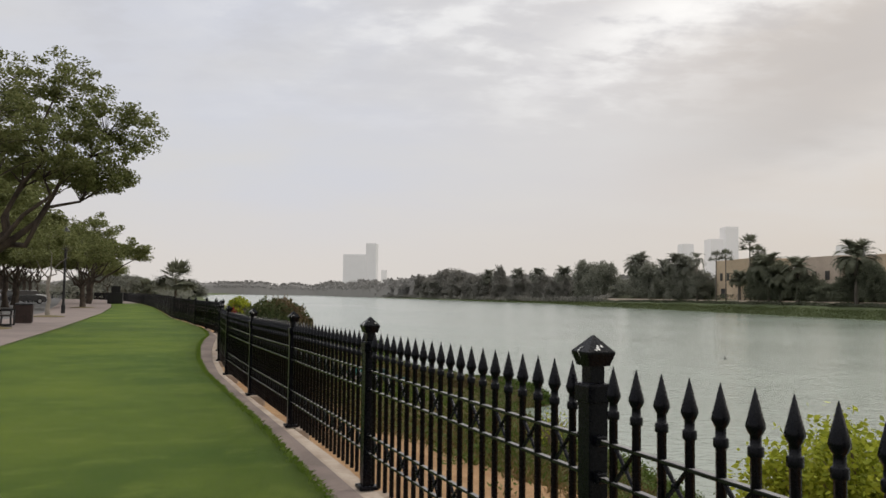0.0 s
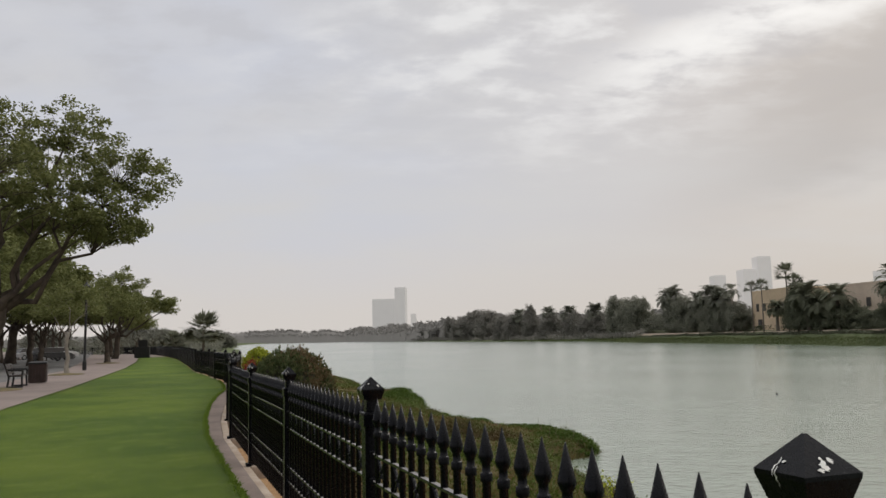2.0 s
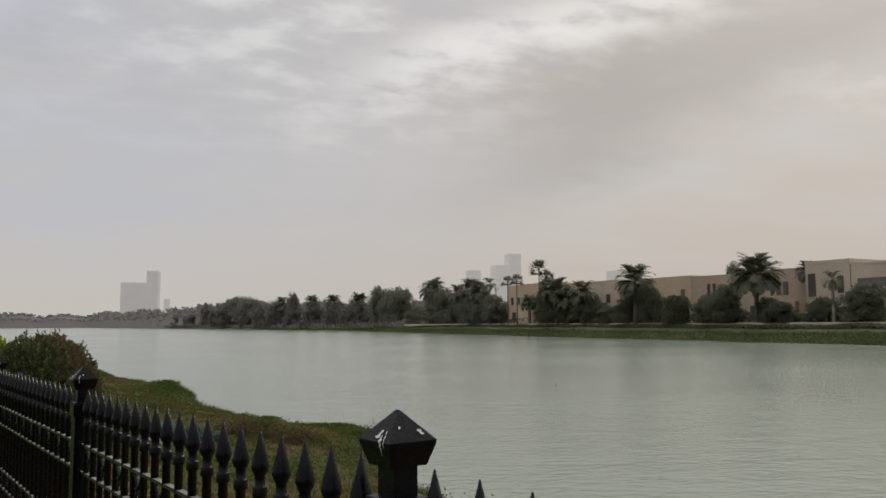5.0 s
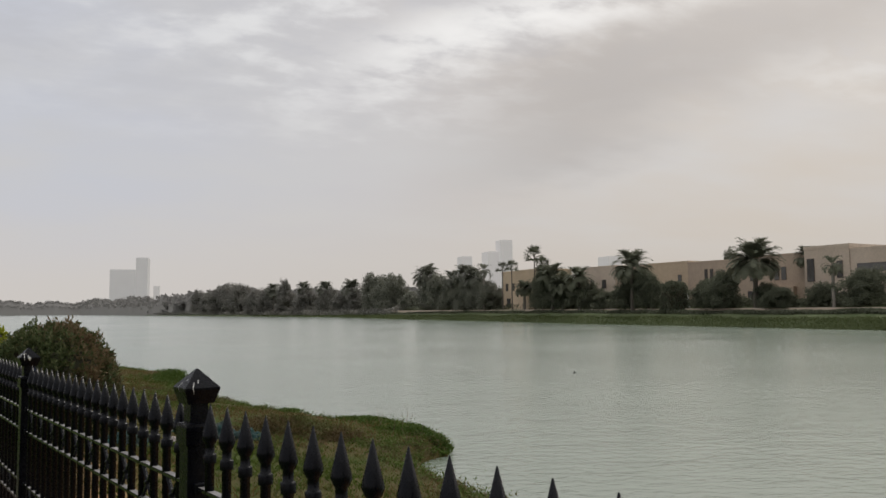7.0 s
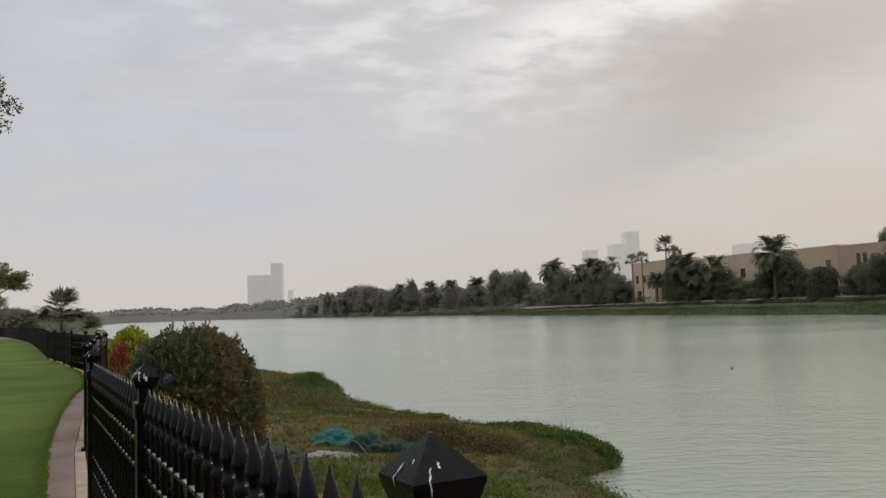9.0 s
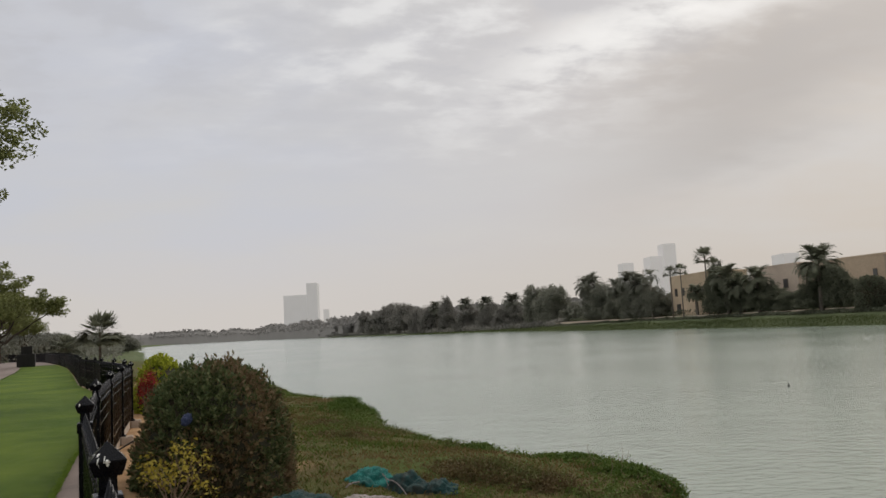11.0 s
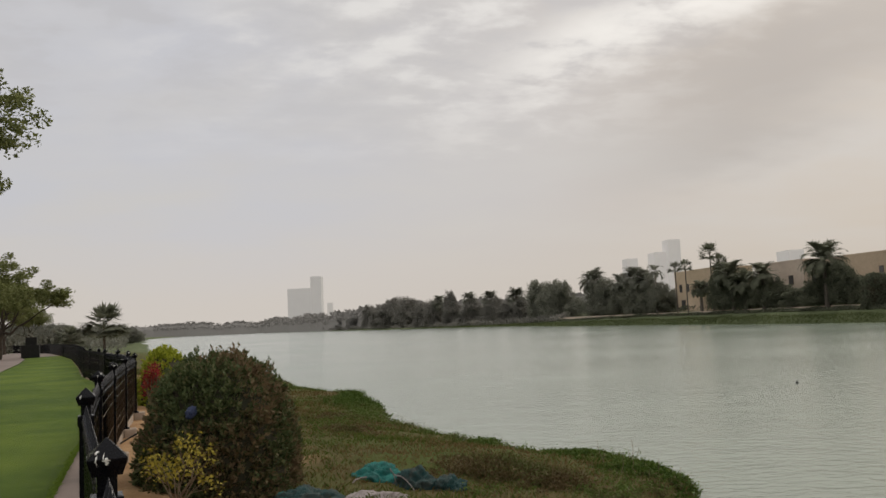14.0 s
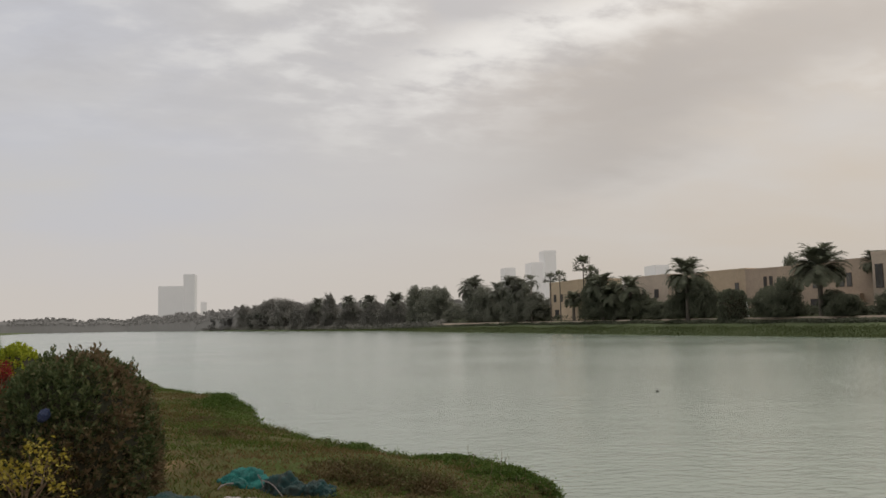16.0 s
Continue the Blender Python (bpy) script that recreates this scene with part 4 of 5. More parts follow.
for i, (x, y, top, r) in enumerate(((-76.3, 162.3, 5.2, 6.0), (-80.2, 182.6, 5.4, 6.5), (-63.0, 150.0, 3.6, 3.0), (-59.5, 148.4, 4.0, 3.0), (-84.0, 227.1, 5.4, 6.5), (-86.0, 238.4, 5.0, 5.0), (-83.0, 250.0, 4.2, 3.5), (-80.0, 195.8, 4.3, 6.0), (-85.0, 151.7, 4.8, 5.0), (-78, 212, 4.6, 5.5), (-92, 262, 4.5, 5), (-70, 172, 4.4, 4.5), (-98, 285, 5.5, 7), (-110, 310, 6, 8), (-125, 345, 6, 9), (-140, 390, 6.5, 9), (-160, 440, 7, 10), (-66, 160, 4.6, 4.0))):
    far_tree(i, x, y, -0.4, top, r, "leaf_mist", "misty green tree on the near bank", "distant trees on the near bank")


def belt(name, line, y0, y1, power, d0, d1, count, tall, size, mat, label):
    """Low growth that closes the gaps under the trees along a bank."""
    nr, rng = np.random.default_rng(71), random.Random(72)
    pts = []
    for _ in range(count):
        y = y0 + (y1 - y0) * rng.random() ** power
        x = at_y(line, y) + rng.uniform(d0, d1)
        h = tall * (0.55 + 0.6 * abs(noise.noise((x * 0.05, y * 0.06, 2.0))) + 0.35 * noise.noise((y * 0.23, 0, 0)))
        pts.append((x, y, bank_height(x, y) + rng.random() ** 0.7 * h))
    tagged(mesh_part(name, leaf_mesh(name, pts, size, nr, 0.2, 0.75), mat), label, "undergrowth", kind="stuff")


belt("far_undergrowth", FAR_SHORE, 104, 330, 1.3, 11, 19, 15000, 1.9, 0.5, "leaf_bank", "dark undergrowth between the trees on the far bank")
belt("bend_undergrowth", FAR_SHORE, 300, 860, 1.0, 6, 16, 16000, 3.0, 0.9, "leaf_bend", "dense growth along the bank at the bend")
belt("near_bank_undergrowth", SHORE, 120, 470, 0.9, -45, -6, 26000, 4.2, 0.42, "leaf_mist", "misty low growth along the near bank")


# ---- shrubs by the fence ----
def dome_point(rng, rx, ry, h, power=2.4):
    """A point on a rounded, steep-sided mound and its outward way."""
    while True:
        v = Vector((rng.gauss(0, 1), rng.gauss(0, 1), rng.gauss(0, 1))).normalized()
        if v.z > -0.12:
            break
    k = (abs(v.x) ** power + abs(v.y) ** power + abs(max(v.z, 0)) ** power) ** (-1 / power)
    return Vector((v.x * k * rx, v.y * k * ry, max(0.0, v.z * k) * h)), v


def mound(name, label, m, rx, ry, h, count, leaf, mat, seed, shoots=0, category="bush", power=2.4):
    """A dense rounded bush: a solid dark core that stops light, a skin of small leaves, shoots on top."""
    rng, nr = random.Random(seed), np.random.default_rng(seed)
    bush = thing(name, label, category, m)
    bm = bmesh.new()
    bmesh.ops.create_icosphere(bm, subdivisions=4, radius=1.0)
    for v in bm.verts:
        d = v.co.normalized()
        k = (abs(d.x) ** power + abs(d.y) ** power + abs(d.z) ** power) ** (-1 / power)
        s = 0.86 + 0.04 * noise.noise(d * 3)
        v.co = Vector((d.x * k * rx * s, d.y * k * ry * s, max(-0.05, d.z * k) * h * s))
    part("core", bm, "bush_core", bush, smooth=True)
    pts, ax = [], []
    for _ in range(count // 9):
        p, v = dome_point(rng, rx, ry, h, power)
        s = 0.915 + 0.05 * noise.noise(p * 1.6) + 0.045 * noise.noise(p * 5) + 0.03 * noise.noise(p * 11) + rng.uniform(-0.07, 0.035)
        way = (v + Vector((rng.gauss(0, 0.3), rng.gauss(0, 0.3), 0.45 + rng.gauss(0, 0.2)))).normalized()
        for j in range(9):
            fan = Vector((rng.gauss(0, 1), rng.gauss(0, 1), rng.gauss(0, 1)))
            pts.append(p * s + fan * leaf * 0.33 + way * leaf * rng.uniform(-0.5, 0.8))
            ax.append(way * 1.1 + fan * 0.55)
    mesh_part("foliage", leaf_mesh("foliage", pts, leaf, nr, 0.0, 0.55, np.array(ax)), mat, bush)
    pts, ax = [], []
    for _ in range(shoots):
        p, v = dome_point(rng, rx, ry, h, power)
        if v.z < 0.3:
            continue
        ln = rng.uniform(0.03, 0.13)
        for j in range(9):
            pts.append(p * 0.97 + (v * 0.5 + Vector((0, 0, 0.8))) * ln * j / 8 + Vector((rng.gauss(0, 0.012), rng.gauss(0, 0.012), 0)))
            ax.append(Vector((rng.gauss(0, 0.6), rng.gauss(0, 0.6), 1)))
    if pts:
        tagged(mesh_part("shoot", leaf_mesh("shoot", pts, leaf, nr, 0.0, 0.5, np.array(ax)), mat, bush, "short shoots standing out of the bush"), kind="stuff")


def leafy_shrub(name, label, m, rx, ry, h, count, leaf, mat, stems, seed, low=0.25, category="shrub", tight=0.19, thick=0.018):
    """Open shrub: stems from the root and leaves in clumps round their ends."""
    rng, nr = random.Random(seed), np.random.default_rng(seed)
    s = thing(name, label, category, m)
    bm, ends = bmesh.new(), []
    for i in range(stems):
        a = 2.4 * i + rng.uniform(-0.3, 0.3)
        q = rng.uniform(0.3, 1.0)
        end = Vector((math.cos(a) * rx * q, math.sin(a) * ry * q, h * rng.uniform(low + 0.3, 1.0) * (1.1 - 0.35 * q)))
        pts = branch_path(bm, (0, 0, 0), end, thick, thick * 0.35, rng, 0.12, 4, 5)
        ends.append(end)
        for _ in range(2):
            b = pts[2].lerp(end, 0.5) + Vector((rng.gauss(0, rx * 0.25), rng.gauss(0, ry * 0.25), rng.uniform(0.0, h * 0.2)))
            bar(bm, pts[2], b, thick * 0.45, thick * 0.2, 4)
            ends.append(b)
    part("stem", bm, "twig", s)
    pts = []
    for e in ends:
        k = max(3, count // len(ends))
        d = nr.normal(size=(k, 3)) * np.array([rx, ry, h * 0.7]) * tight
        pts.append(np.array(e) + d)
    c = np.concatenate(pts)
    c[:, 2] = np.maximum(c[:, 2], 0.02)
    mesh_part("foliage", leaf_mesh("foliage", c, leaf, nr, 0.3, 0.6), mat, s)
    return s


mound("clipped_bush", "large rounded green bush with brown dry patches", pose(-3.97, 20.3, -0.38), 1.04, 1.25, 1.72, 40000, 0.058, "bush", 3, 300)
mound("yellow_bush", "compact yellow-green bush by the fence", pose(-8.06, 31.5, -0.42), 0.66, 1.0, 1.70, 8000, 0.085, "yellow_leaf", 9, 60)
leafy_shrub("red_shrub", "small shrub with red blossoms by the fence", pose(-7.92, 30.0, -0.30), 0.26, 0.24, 1.08, 900, 0.06, "red", 14, 10, low=0.5)
leafy_shrub("dry_shrub", "thin shrub with yellowing leaves and bare twigs", pose(-3.98, 18.35, -0.32), 0.46, 0.38, 1.04, 520, 0.048, "yellow_dry", 11, 12, low=0.05, tight=0.075, thick=0.008)
leafy_shrub("yellow_shrub", "bright yellow-green leafy shrub behind the fence", pose(2.99, 5.2, -0.50), 0.62, 0.56, 1.26, 15000, 0.042, "yellow_leaf", 34, 14, tight=0.10)
leafy_shrub("yellow_shrub", "small yellow flowering plant on the bank", pose(2.0, 12.4, -0.75), 0.3, 0.3, 0.5, 300, 0.04, "yellow_leaf", 12, 15)


mound("clipped_hedge", "dark green clipped block of hedge by the far villas", pose(76.1, 137.5, 1.0), 2.3, 2.0, 5.4, 9000, 0.32, "leaf_bank", 31, 0, "hedge", 5.0)


def crumpled(name, label, category, m, rx, ry, h, mats, seed, strips=0):
    """A heap of cloth or netting lying on the ground."""
    t = thing(name, label, category, m)
    for k, (mat, dx, s) in enumerate(mats):
        bm = bmesh.new()
        bmesh.ops.create_icosphere(bm, subdivisions=5, radius=1.0)
        for v in bm.verts:
            d = v.co.normalized()
            n1 = noise.noise(d * 2.0 + Vector((seed, k, 0))) * 0.22 - abs(noise.noise(Vector((d.x * 3.5, d.y * 3.5, d.z * 2)) + Vector((seed, k, 3)))) * 0.30 + noise.noise(d * 9) * 0.06 + noise.noise(d * 19) * 0.03
            v.co = Vector((dx + d.x * rx * s * (1 + n1), d.y * ry * s * (1 + n1), max(-0.03, d.z) * h * s * (1 + 1.3 * n1)))
        part("fold", bm, mat, t, smooth=True)
    if strips:
        rng = random.Random(seed)
        for _ in range(strips):
            bm = bmesh.new()
            a = Vector((rng.uniform(-rx, rx), rng.uniform(-ry, ry) - ry * 0.4, h * rng.uniform(0.5, 1.0)))
            branch_path(bm, a, a + Vector((rng.uniform(-0.4, 0.4), rng.uniform(-0.25, 0.1), -h * 0.5)), 0.012, 0.01, rng, 0.1, 5, 4)
            part("rope", bm, "sack", t, "pale rope lying across the net")


crumpled("fishing_net", "crumpled teal fishing net heaped on the grass", "fishing net", pose(-1.72, 21.5, -0.80, 0, 0, -24), 0.46, 0.42, 0.36, (("net", -0.32, 0.95), ("net_dark", 0.28, 0.85), ("net_dark", 0.80, 0.62)), 4, 4)
crumpled("fishing_net", "dark teal net spread flat beside the bush", "fishing net", pose(-2.78, 19.45, -0.54, 0, 0, -8), 0.46, 0.4, 0.22, (("net_dark", 0.0, 1.0), ("net", -0.25, 0.7)), 7)
crumpled("sack", "crumpled grey sack lying in the grass", "sack", pose(-2.05, 20.0, -0.66, 0, 0, 15), 0.42, 0.3, 0.15, (("sack", 0.0, 1.0), ("sack", 0.3, 0.55)), 9)
crumpled("plastic_bag", "crumpled blue plastic bag caught in the bush", "plastic bag", pose(-4.06, 19.22, 0.66, 70, 25, 10), 0.06, 0.085, 0.05, (("bag", 0.0, 1.0),), 12)


def hose():
    curve = bpy.data.curves.new("garden_hose", "CURVE")
    curve.dimensions, curve.bevel_depth = "3D", 0.014
    s = curve.splines.new("NURBS")
    pts = [(-6.4, 23.2, -0.22), (-6.2, 23.4, -0.1), (-6.0, 23.3, 0.02), (-5.75, 23.4, 0.03), (-5.6, 23.2, -0.1), (-5.5, 22.9, -0.24), (-5.2, 21.8, -0.25)]
    s.points.add(len(pts) - 1)
    for p, c in zip(s.points, pts):
        p.co = (*c, 1)
    s.use_endpoint_u = True
    me = bpy.data.objects.new("tmp", curve)
    scene.collection.objects.link(me)
    mesh = bpy.data.meshes.new_from_object(me.evaluated_get(bpy.context.evaluated_depsgraph_get()))
    bpy.data.objects.remove(me)
    tagged(mesh_part("garden_hose", mesh, "hose", smooth=True), "black rubber irrigation hose looped on the sand", "hose")


hose()


# ---- bank grass ----
def quads(name, out):
    v = np.array(out).reshape(-1, 3)
    n = len(out)
    me = bpy.data.meshes.new(name)
    me.vertices.add(4 * n)
    me.vertices.foreach_set("co", v.ravel())
    me.loops.add(4 * n)
    me.loops.foreach_set("vertex_index", np.arange(4 * n, dtype=np.int32))
    me.polygons.add(n)
    me.polygons.foreach_set("loop_start", np.arange(0, 4 * n, 4, dtype=np.int32))
    me.update(calc_edges=True)
    return me


def bank_grass():
    rng, nr = random.Random(21), np.random.default_rng(21)
    out, herbs, herb_ax = [], [], []
    made = 0
    while made < 43000:
        y = 4 + 60 * rng.random() ** 1.25 if made < 34000 else rng.uniform(-14, 4.5)
        f, s = at_y(FENCE, y), at_y(SHORE, y)
        k = rng.random()
        x = f + (s - f) * k + (0.1 if k > 0.9 else 0)
        if (x - f) * 0.92 < 1.15 + 0.5 * noise.noise((x, y, 0)) + 1.2 * min(1.0, max(0.0, (12.5 - y) / 2.5)):
            continue
        dense = noise.noise((x * 0.35, y * 0.35, 4.0))
        made += 1
        z = bank_height(x, y) - 0.02
        if z < WATER_Z - 0.06:
            continue
        h = 0.075 + 0.045 * dense + 0.10 * max(0, (k - 0.9) / 0.1) * rng.random()
        for _ in range(4):
            a = rng.random() * 6.283
            bx, by = x + rng.gauss(0, 0.07), y + rng.gauss(0, 0.07)
            hh = h * rng.uniform(0.6, 1.3)
            w = 0.006 + 0.05 * hh
            lx, ly = rng.gauss(0, 0.6) * hh, rng.gauss(0, 0.6) * hh
            ca, sa = math.cos(a) * w, math.sin(a) * w
            out.append(((bx - ca, by - sa, z), (bx + ca, by + sa, z), (bx + lx * 0.4 + ca * 0.7, by + ly * 0.4 + sa * 0.7, z + hh * 0.6), (bx + lx, by + ly, z + hh)))
    tagged(mesh_part("bank_grass", quads("bank_grass", out), "bank_grass"), "rough green and dry grass on the bank", "grass", kind="stuff")
    for _ in range(2400):
        y = 6 + 52 * rng.random() ** 1.1
        f, s = at_y(FENCE, y), at_y(SHORE, y)
        edge = rng.random() < 0.6
        x = s - abs(rng.gauss(0, 0.4)) - 0.16 if edge else f + (s - f) * rng.uniform(0.35, 1.0)
        lush = noise.noise((x * 0.4, y * 0.4, 9.0))
        if not edge and lush < 0.12:
            continue
        z = bank_height(x, y)
        r = rng.uniform(0.06, 0.13)
        d = nr.normal(size=(48, 3)) * np.array([r, r, r * 0.55])
        d[:, 2] = np.abs(d[:, 2])
        herbs.append(np.array((x, y, z)) + d)
    tagged(mesh_part("bank_herbs", leaf_mesh("bank_herbs", np.concatenate(herbs), 0.048, nr, 0.1, 0.5), "herb"), "low leafy herbs growing along the waterline", "herbs", kind="stuff")


MAT["lush"] = foliage("lush_bank_blades", (0.048, 0.088, 0.015), (0.108, 0.158, 0.032), (0.12, 0.13, 0.04), 0.2, 0.3, 0.8)
MAT["scrub"] = foliage("dried_scrub_stems", (0.095, 0.066, 0.030), (0.175, 0.130, 0.062), (0.10, 0.12, 0.035), 0.45, 0.2, 0.9)
MAT["herb"] = foliage("bank_herb_leaves", (0.075, 0.115, 0.024), (0.135, 0.185, 0.046), (0.14, 0.11, 0.055), 0.34, 0.25, 0.5)
bank_grass()


def tufts(name, label, spots, blade, mat, seed, spread_z=0.5, category="grass"):
    """Thick low growth in patches: spots of (x, y, half width, half length, height, clumps)."""
    rng, nr = random.Random(seed), np.random.default_rng(seed)
    pts, ax = [], []
    for cx, cy, rx, ry, h, clumps in spots:
        for _ in range(clumps):
            a, q = rng.random() * 6.283, min(1.15, abs(rng.gauss(0, 0.62)))
            x, y = cx + rx * q * math.cos(a), cy + ry * q * math.sin(a)
            if x > at_y(SHORE, y) + 0.05:
                continue
            z0 = bank_height(x, y)
            hh = h * max(0.25, 1.05 - 0.75 * q * q) * rng.uniform(0.7, 1.25)
            for _ in range(26):
                out = Vector((rng.gauss(0, 0.5), rng.gauss(0, 0.5), 1.0)).normalized()
                k = rng.random() ** 0.6
                pts.append((x + rng.gauss(0, 0.05) + out.x * hh * k, y + rng.gauss(0, 0.05) + out.y * hh * k, z0 + hh * k * max(0.3, out.z)))
                ax.append((out.x, out.y, out.z * spread_z))
    tagged(mesh_part(name, leaf_mesh(name, pts, blade, nr, 0.0, 0.32, np.array(ax)), mat), label, category, kind="stuff")


tufts("lush_grass", "thick bright green grass hanging over the waterline",
      [(-3.5, 38.6, 0.9, 2.6, 0.34, 260), (-2.7, 38.3, 0.5, 1.6, 0.30, 120), (2.55, 23.6, 0.8, 1.0, 0.17, 260), (1.7, 25.3, 0.9, 0.9, 0.12, 160), (2.9, 22.9, 0.4, 0.7, 0.16, 90), (0.2, 27.6, 0.6, 1.0, 0.16, 90)], 0.075, "lush", 81)
tufts("dry_scrub", "low brown dried scrub on the grassy bank",
      [(-0.2, 22.4, 1.0, 1.0, 0.26, 330), (0.7, 21.9, 0.6, 0.8, 0.20, 120), (-1.5, 33.0, 0.6, 2.0, 0.14, 130), (-0.4, 29.6, 0.5, 1.3, 0.12, 90), (-3.4, 32.0, 0.8, 2.4, 0.12, 140), (-2.9, 28.0, 0.7, 1.2, 0.10, 90)], 0.06, "scrub", 83, 0.6, "scrub")


def stalks():
    """A few tall dry stalks above the grass at the point."""
    rng = random.Random(87)
    for _ in range(9):
        x, y = 2.3 + rng.uniform(-0.5, 0.7), 23.6 + rng.uniform(-0.9, 0.8)
        base = Vector((x, y, bank_height(x, y) - 0.02))
        bm = bmesh.new()
        branch_path(bm, base, base + Vector((rng.uniform(-0.08, 0.08), rng.uniform(-0.08, 0.08), rng.uniform(0.3, 0.48))), 0.006, 0.003, rng, 0.05, 4, 5)
        tagged(part("grass_stalk", bm, "twig"), "thin dry stalk standing above the bank grass", "stalk", "stalks on the point")


stalks()


def flat_stone(x, y, r, label):
    bm = bmesh.new()
    bmesh.ops.create_icosphere(bm, subdivisions=3, radius=1.0)
    for v in bm.verts:
        k = 1 + 0.25 * noise.noise(v.co * 1.4 + Vector((x, y, 0)))
        v.co = Vector((v.co.x * r * k, v.co.y * r * 0.6 * k, v.co.z * r * 0.22 * k))
    tagged(part("stone", bm, "sack", smooth=True), label, "stone").location = (x, y, bank_height(x, y) + r * 0.06)


flat_stone(-3.72, 17.1, 0.17, "flat grey stone on the sand by the bush")
flat_stone(-4.35, 17.7, 0.10, "small grey stone on the sand by the fence")


def far_reeds():
    """Reeds and low growth along the far waterline."""
    nr, rng = np.random.default_rng(31), random.Random(31)
    pts, ax = [], []
    for _ in range(52000):
        y = 80 + 400 * rng.random() ** 1.7
        d = rng.uniform(-0.3, 4.2)
        x = at_y(FAR_SHORE, y) + d
        pts.append((x, y, max(WATER_Z, bank_height(x, y)) + rng.uniform(0.0, 0.4)))
        ax.append((rng.gauss(0, 0.3), rng.gauss(0, 0.3), 1.0))
    tagged(mesh_part("far_reeds", leaf_mesh("far_reeds", pts, 0.26, nr, 0, 0.35, np.array(ax)), "reed"), "low green reeds along the far waterline", "reeds", kind="stuff")
    pts, ax = [], []
    for _ in range(20000):
        y = 84 + 290 * rng.random() ** 1.5
        x = at_y(FAR_SHORE, y) + rng.uniform(6.4, 7.6)
        pts.append((x, y, bank_height(x, y) + rng.uniform(0.0, 0.62) * (0.75 + 0.5 * noise.noise((y * 0.15, 0, 0)))))
        ax.append((rng.gauss(0, 0.6), rng.gauss(0, 0.6), 0.6))
    tagged(mesh_part("far_hedge", leaf_mesh("far_hedge", pts, 0.34, nr, 0, 0.6, np.array(ax)), "leaf_bank"), "low dark hedge above the far bank", "hedge", kind="stuff")


MAT["reed"] = foliage("far_reeds_green", (0.085, 0.108, 0.040), (0.120, 0.142, 0.060), through_light=0.25, scale=0.1)
far_reeds()


def far_path_wall():
    """Pale low wall that runs behind the reeds."""
    ys = list(np.arange(84, 330, 4.0))
    verts, faces = [], []
    for y in ys:
        x = at_y(FAR_SHORE, y) + 9.6
        z = 0.95
        verts += [(x - 0.15, y, z - 0.6), (x - 0.15, y, z + 0.45), (x + 0.25, y, z + 0.45), (x + 0.25, y, z - 0.6)]
    for j in range(len(ys) - 1):
        for i in range(3):
            faces.append((4 * j + i, 4 * j + i + 1, 4 * j + 5 + i, 4 * j + 4 + i))
    tagged(mesh_part("wall_riverside", raw_mesh("wall_riverside", verts, faces), "pale_wall"), "low pale masonry wall along the far bank", "wall", kind="structure")


far_path_wall()


# ---- houses on the far bank ----
def house(p0, p1, depth, z0, top, mat, windows, label, parapet=0.5, steps=()):
    """A flat-roofed villa whose front runs from p0 to p1; windows: (along, low, wide, high) in metres."""
    a, b = Vector((*p0, 0)), Vector((*p1, 0))
    run = (b - a).length
    ang = math.atan2(b.y - a.y, b.x - a.x)
    h = thing("house", label, "house", Matrix.Translation((a.x, a.y, z0)) @ Matrix.Rotation(ang, 4, "Z"), "houses on the far bank")
    H = top - z0
    bm = box(bmesh.new(), 0, 0, -0.6, run, depth, H - 0.35)
    part("wall", bm, mat, h)
    bm = bmesh.new()
    for x0, y0, x1, y1 in ((-0.06, -0.06, run + 0.06, 0.3), (-0.06, depth - 0.3, run + 0.06, depth + 0.06), (-0.06, 0.3, 0.3, depth - 0.3), (run - 0.3, 0.3, run + 0.06, depth - 0.3)):
        box(bm, x0, y0, H - 0.35, x1, y1, H + parapet - 0.5)
    part("parapet", bm, mat, h)
    part("roof", box(bmesh.new(), 0.3, 0.3, H - 0.36, run - 0.3, depth - 0.3, H - 0.2), "grey_wall", h)
    for x0, w, d, hh in steps:
        part("annex", box(bmesh.new(), x0, -d, -0.6, x0 + w, 0.02, hh, 0.03), mat, h)
    for x, z, w, hh in windows:
        win = part("window", box(bmesh.new(), x - 0.08, -0.10, z - 0.08, x + w + 0.08, -0.003, z + hh + 0.08), "frame", h)
        part("pane", box(bmesh.new(), x, -0.125, z, x + w / 2 - 0.03, -0.09, z + hh), "glass", win)
        part("pane", box(bmesh.new(), x + w / 2 + 0.03, -0.125, z, x + w, -0.09, z + hh), "glass", win)
    return h


house((70.5, 219.8), (73.4, 199.0), 10, 1.4, 12.0, "sand_wall", [(2.6, 5.2, 1.2, 1.9), (6.4, 5.2, 1.2, 1.9), (3.2, 0.8, 2.0, 2.2), (7.4, 0.8, 1.6, 2.2), (12.5, 4.5, 1.2, 2.2), (16, 4.5, 1.2, 2.2), (11.5, 0.2, 2.0, 2.3), (15.5, 0.2, 2.2, 2.3)], "sandy two-storey flat-roofed villa among palms", steps=((10.5, 9.0, 2.0, 3.2),))
house((78.0, 186.3), (81.0, 170.9), 12, 1.6, 11.3, "pale_wall", [(6.5, 4.6, 1.3, 1.8), (11, 4.6, 1.3, 1.8), (13, 0.5, 1.6, 2.2)], "pale sandy flat-roofed villa behind palms")
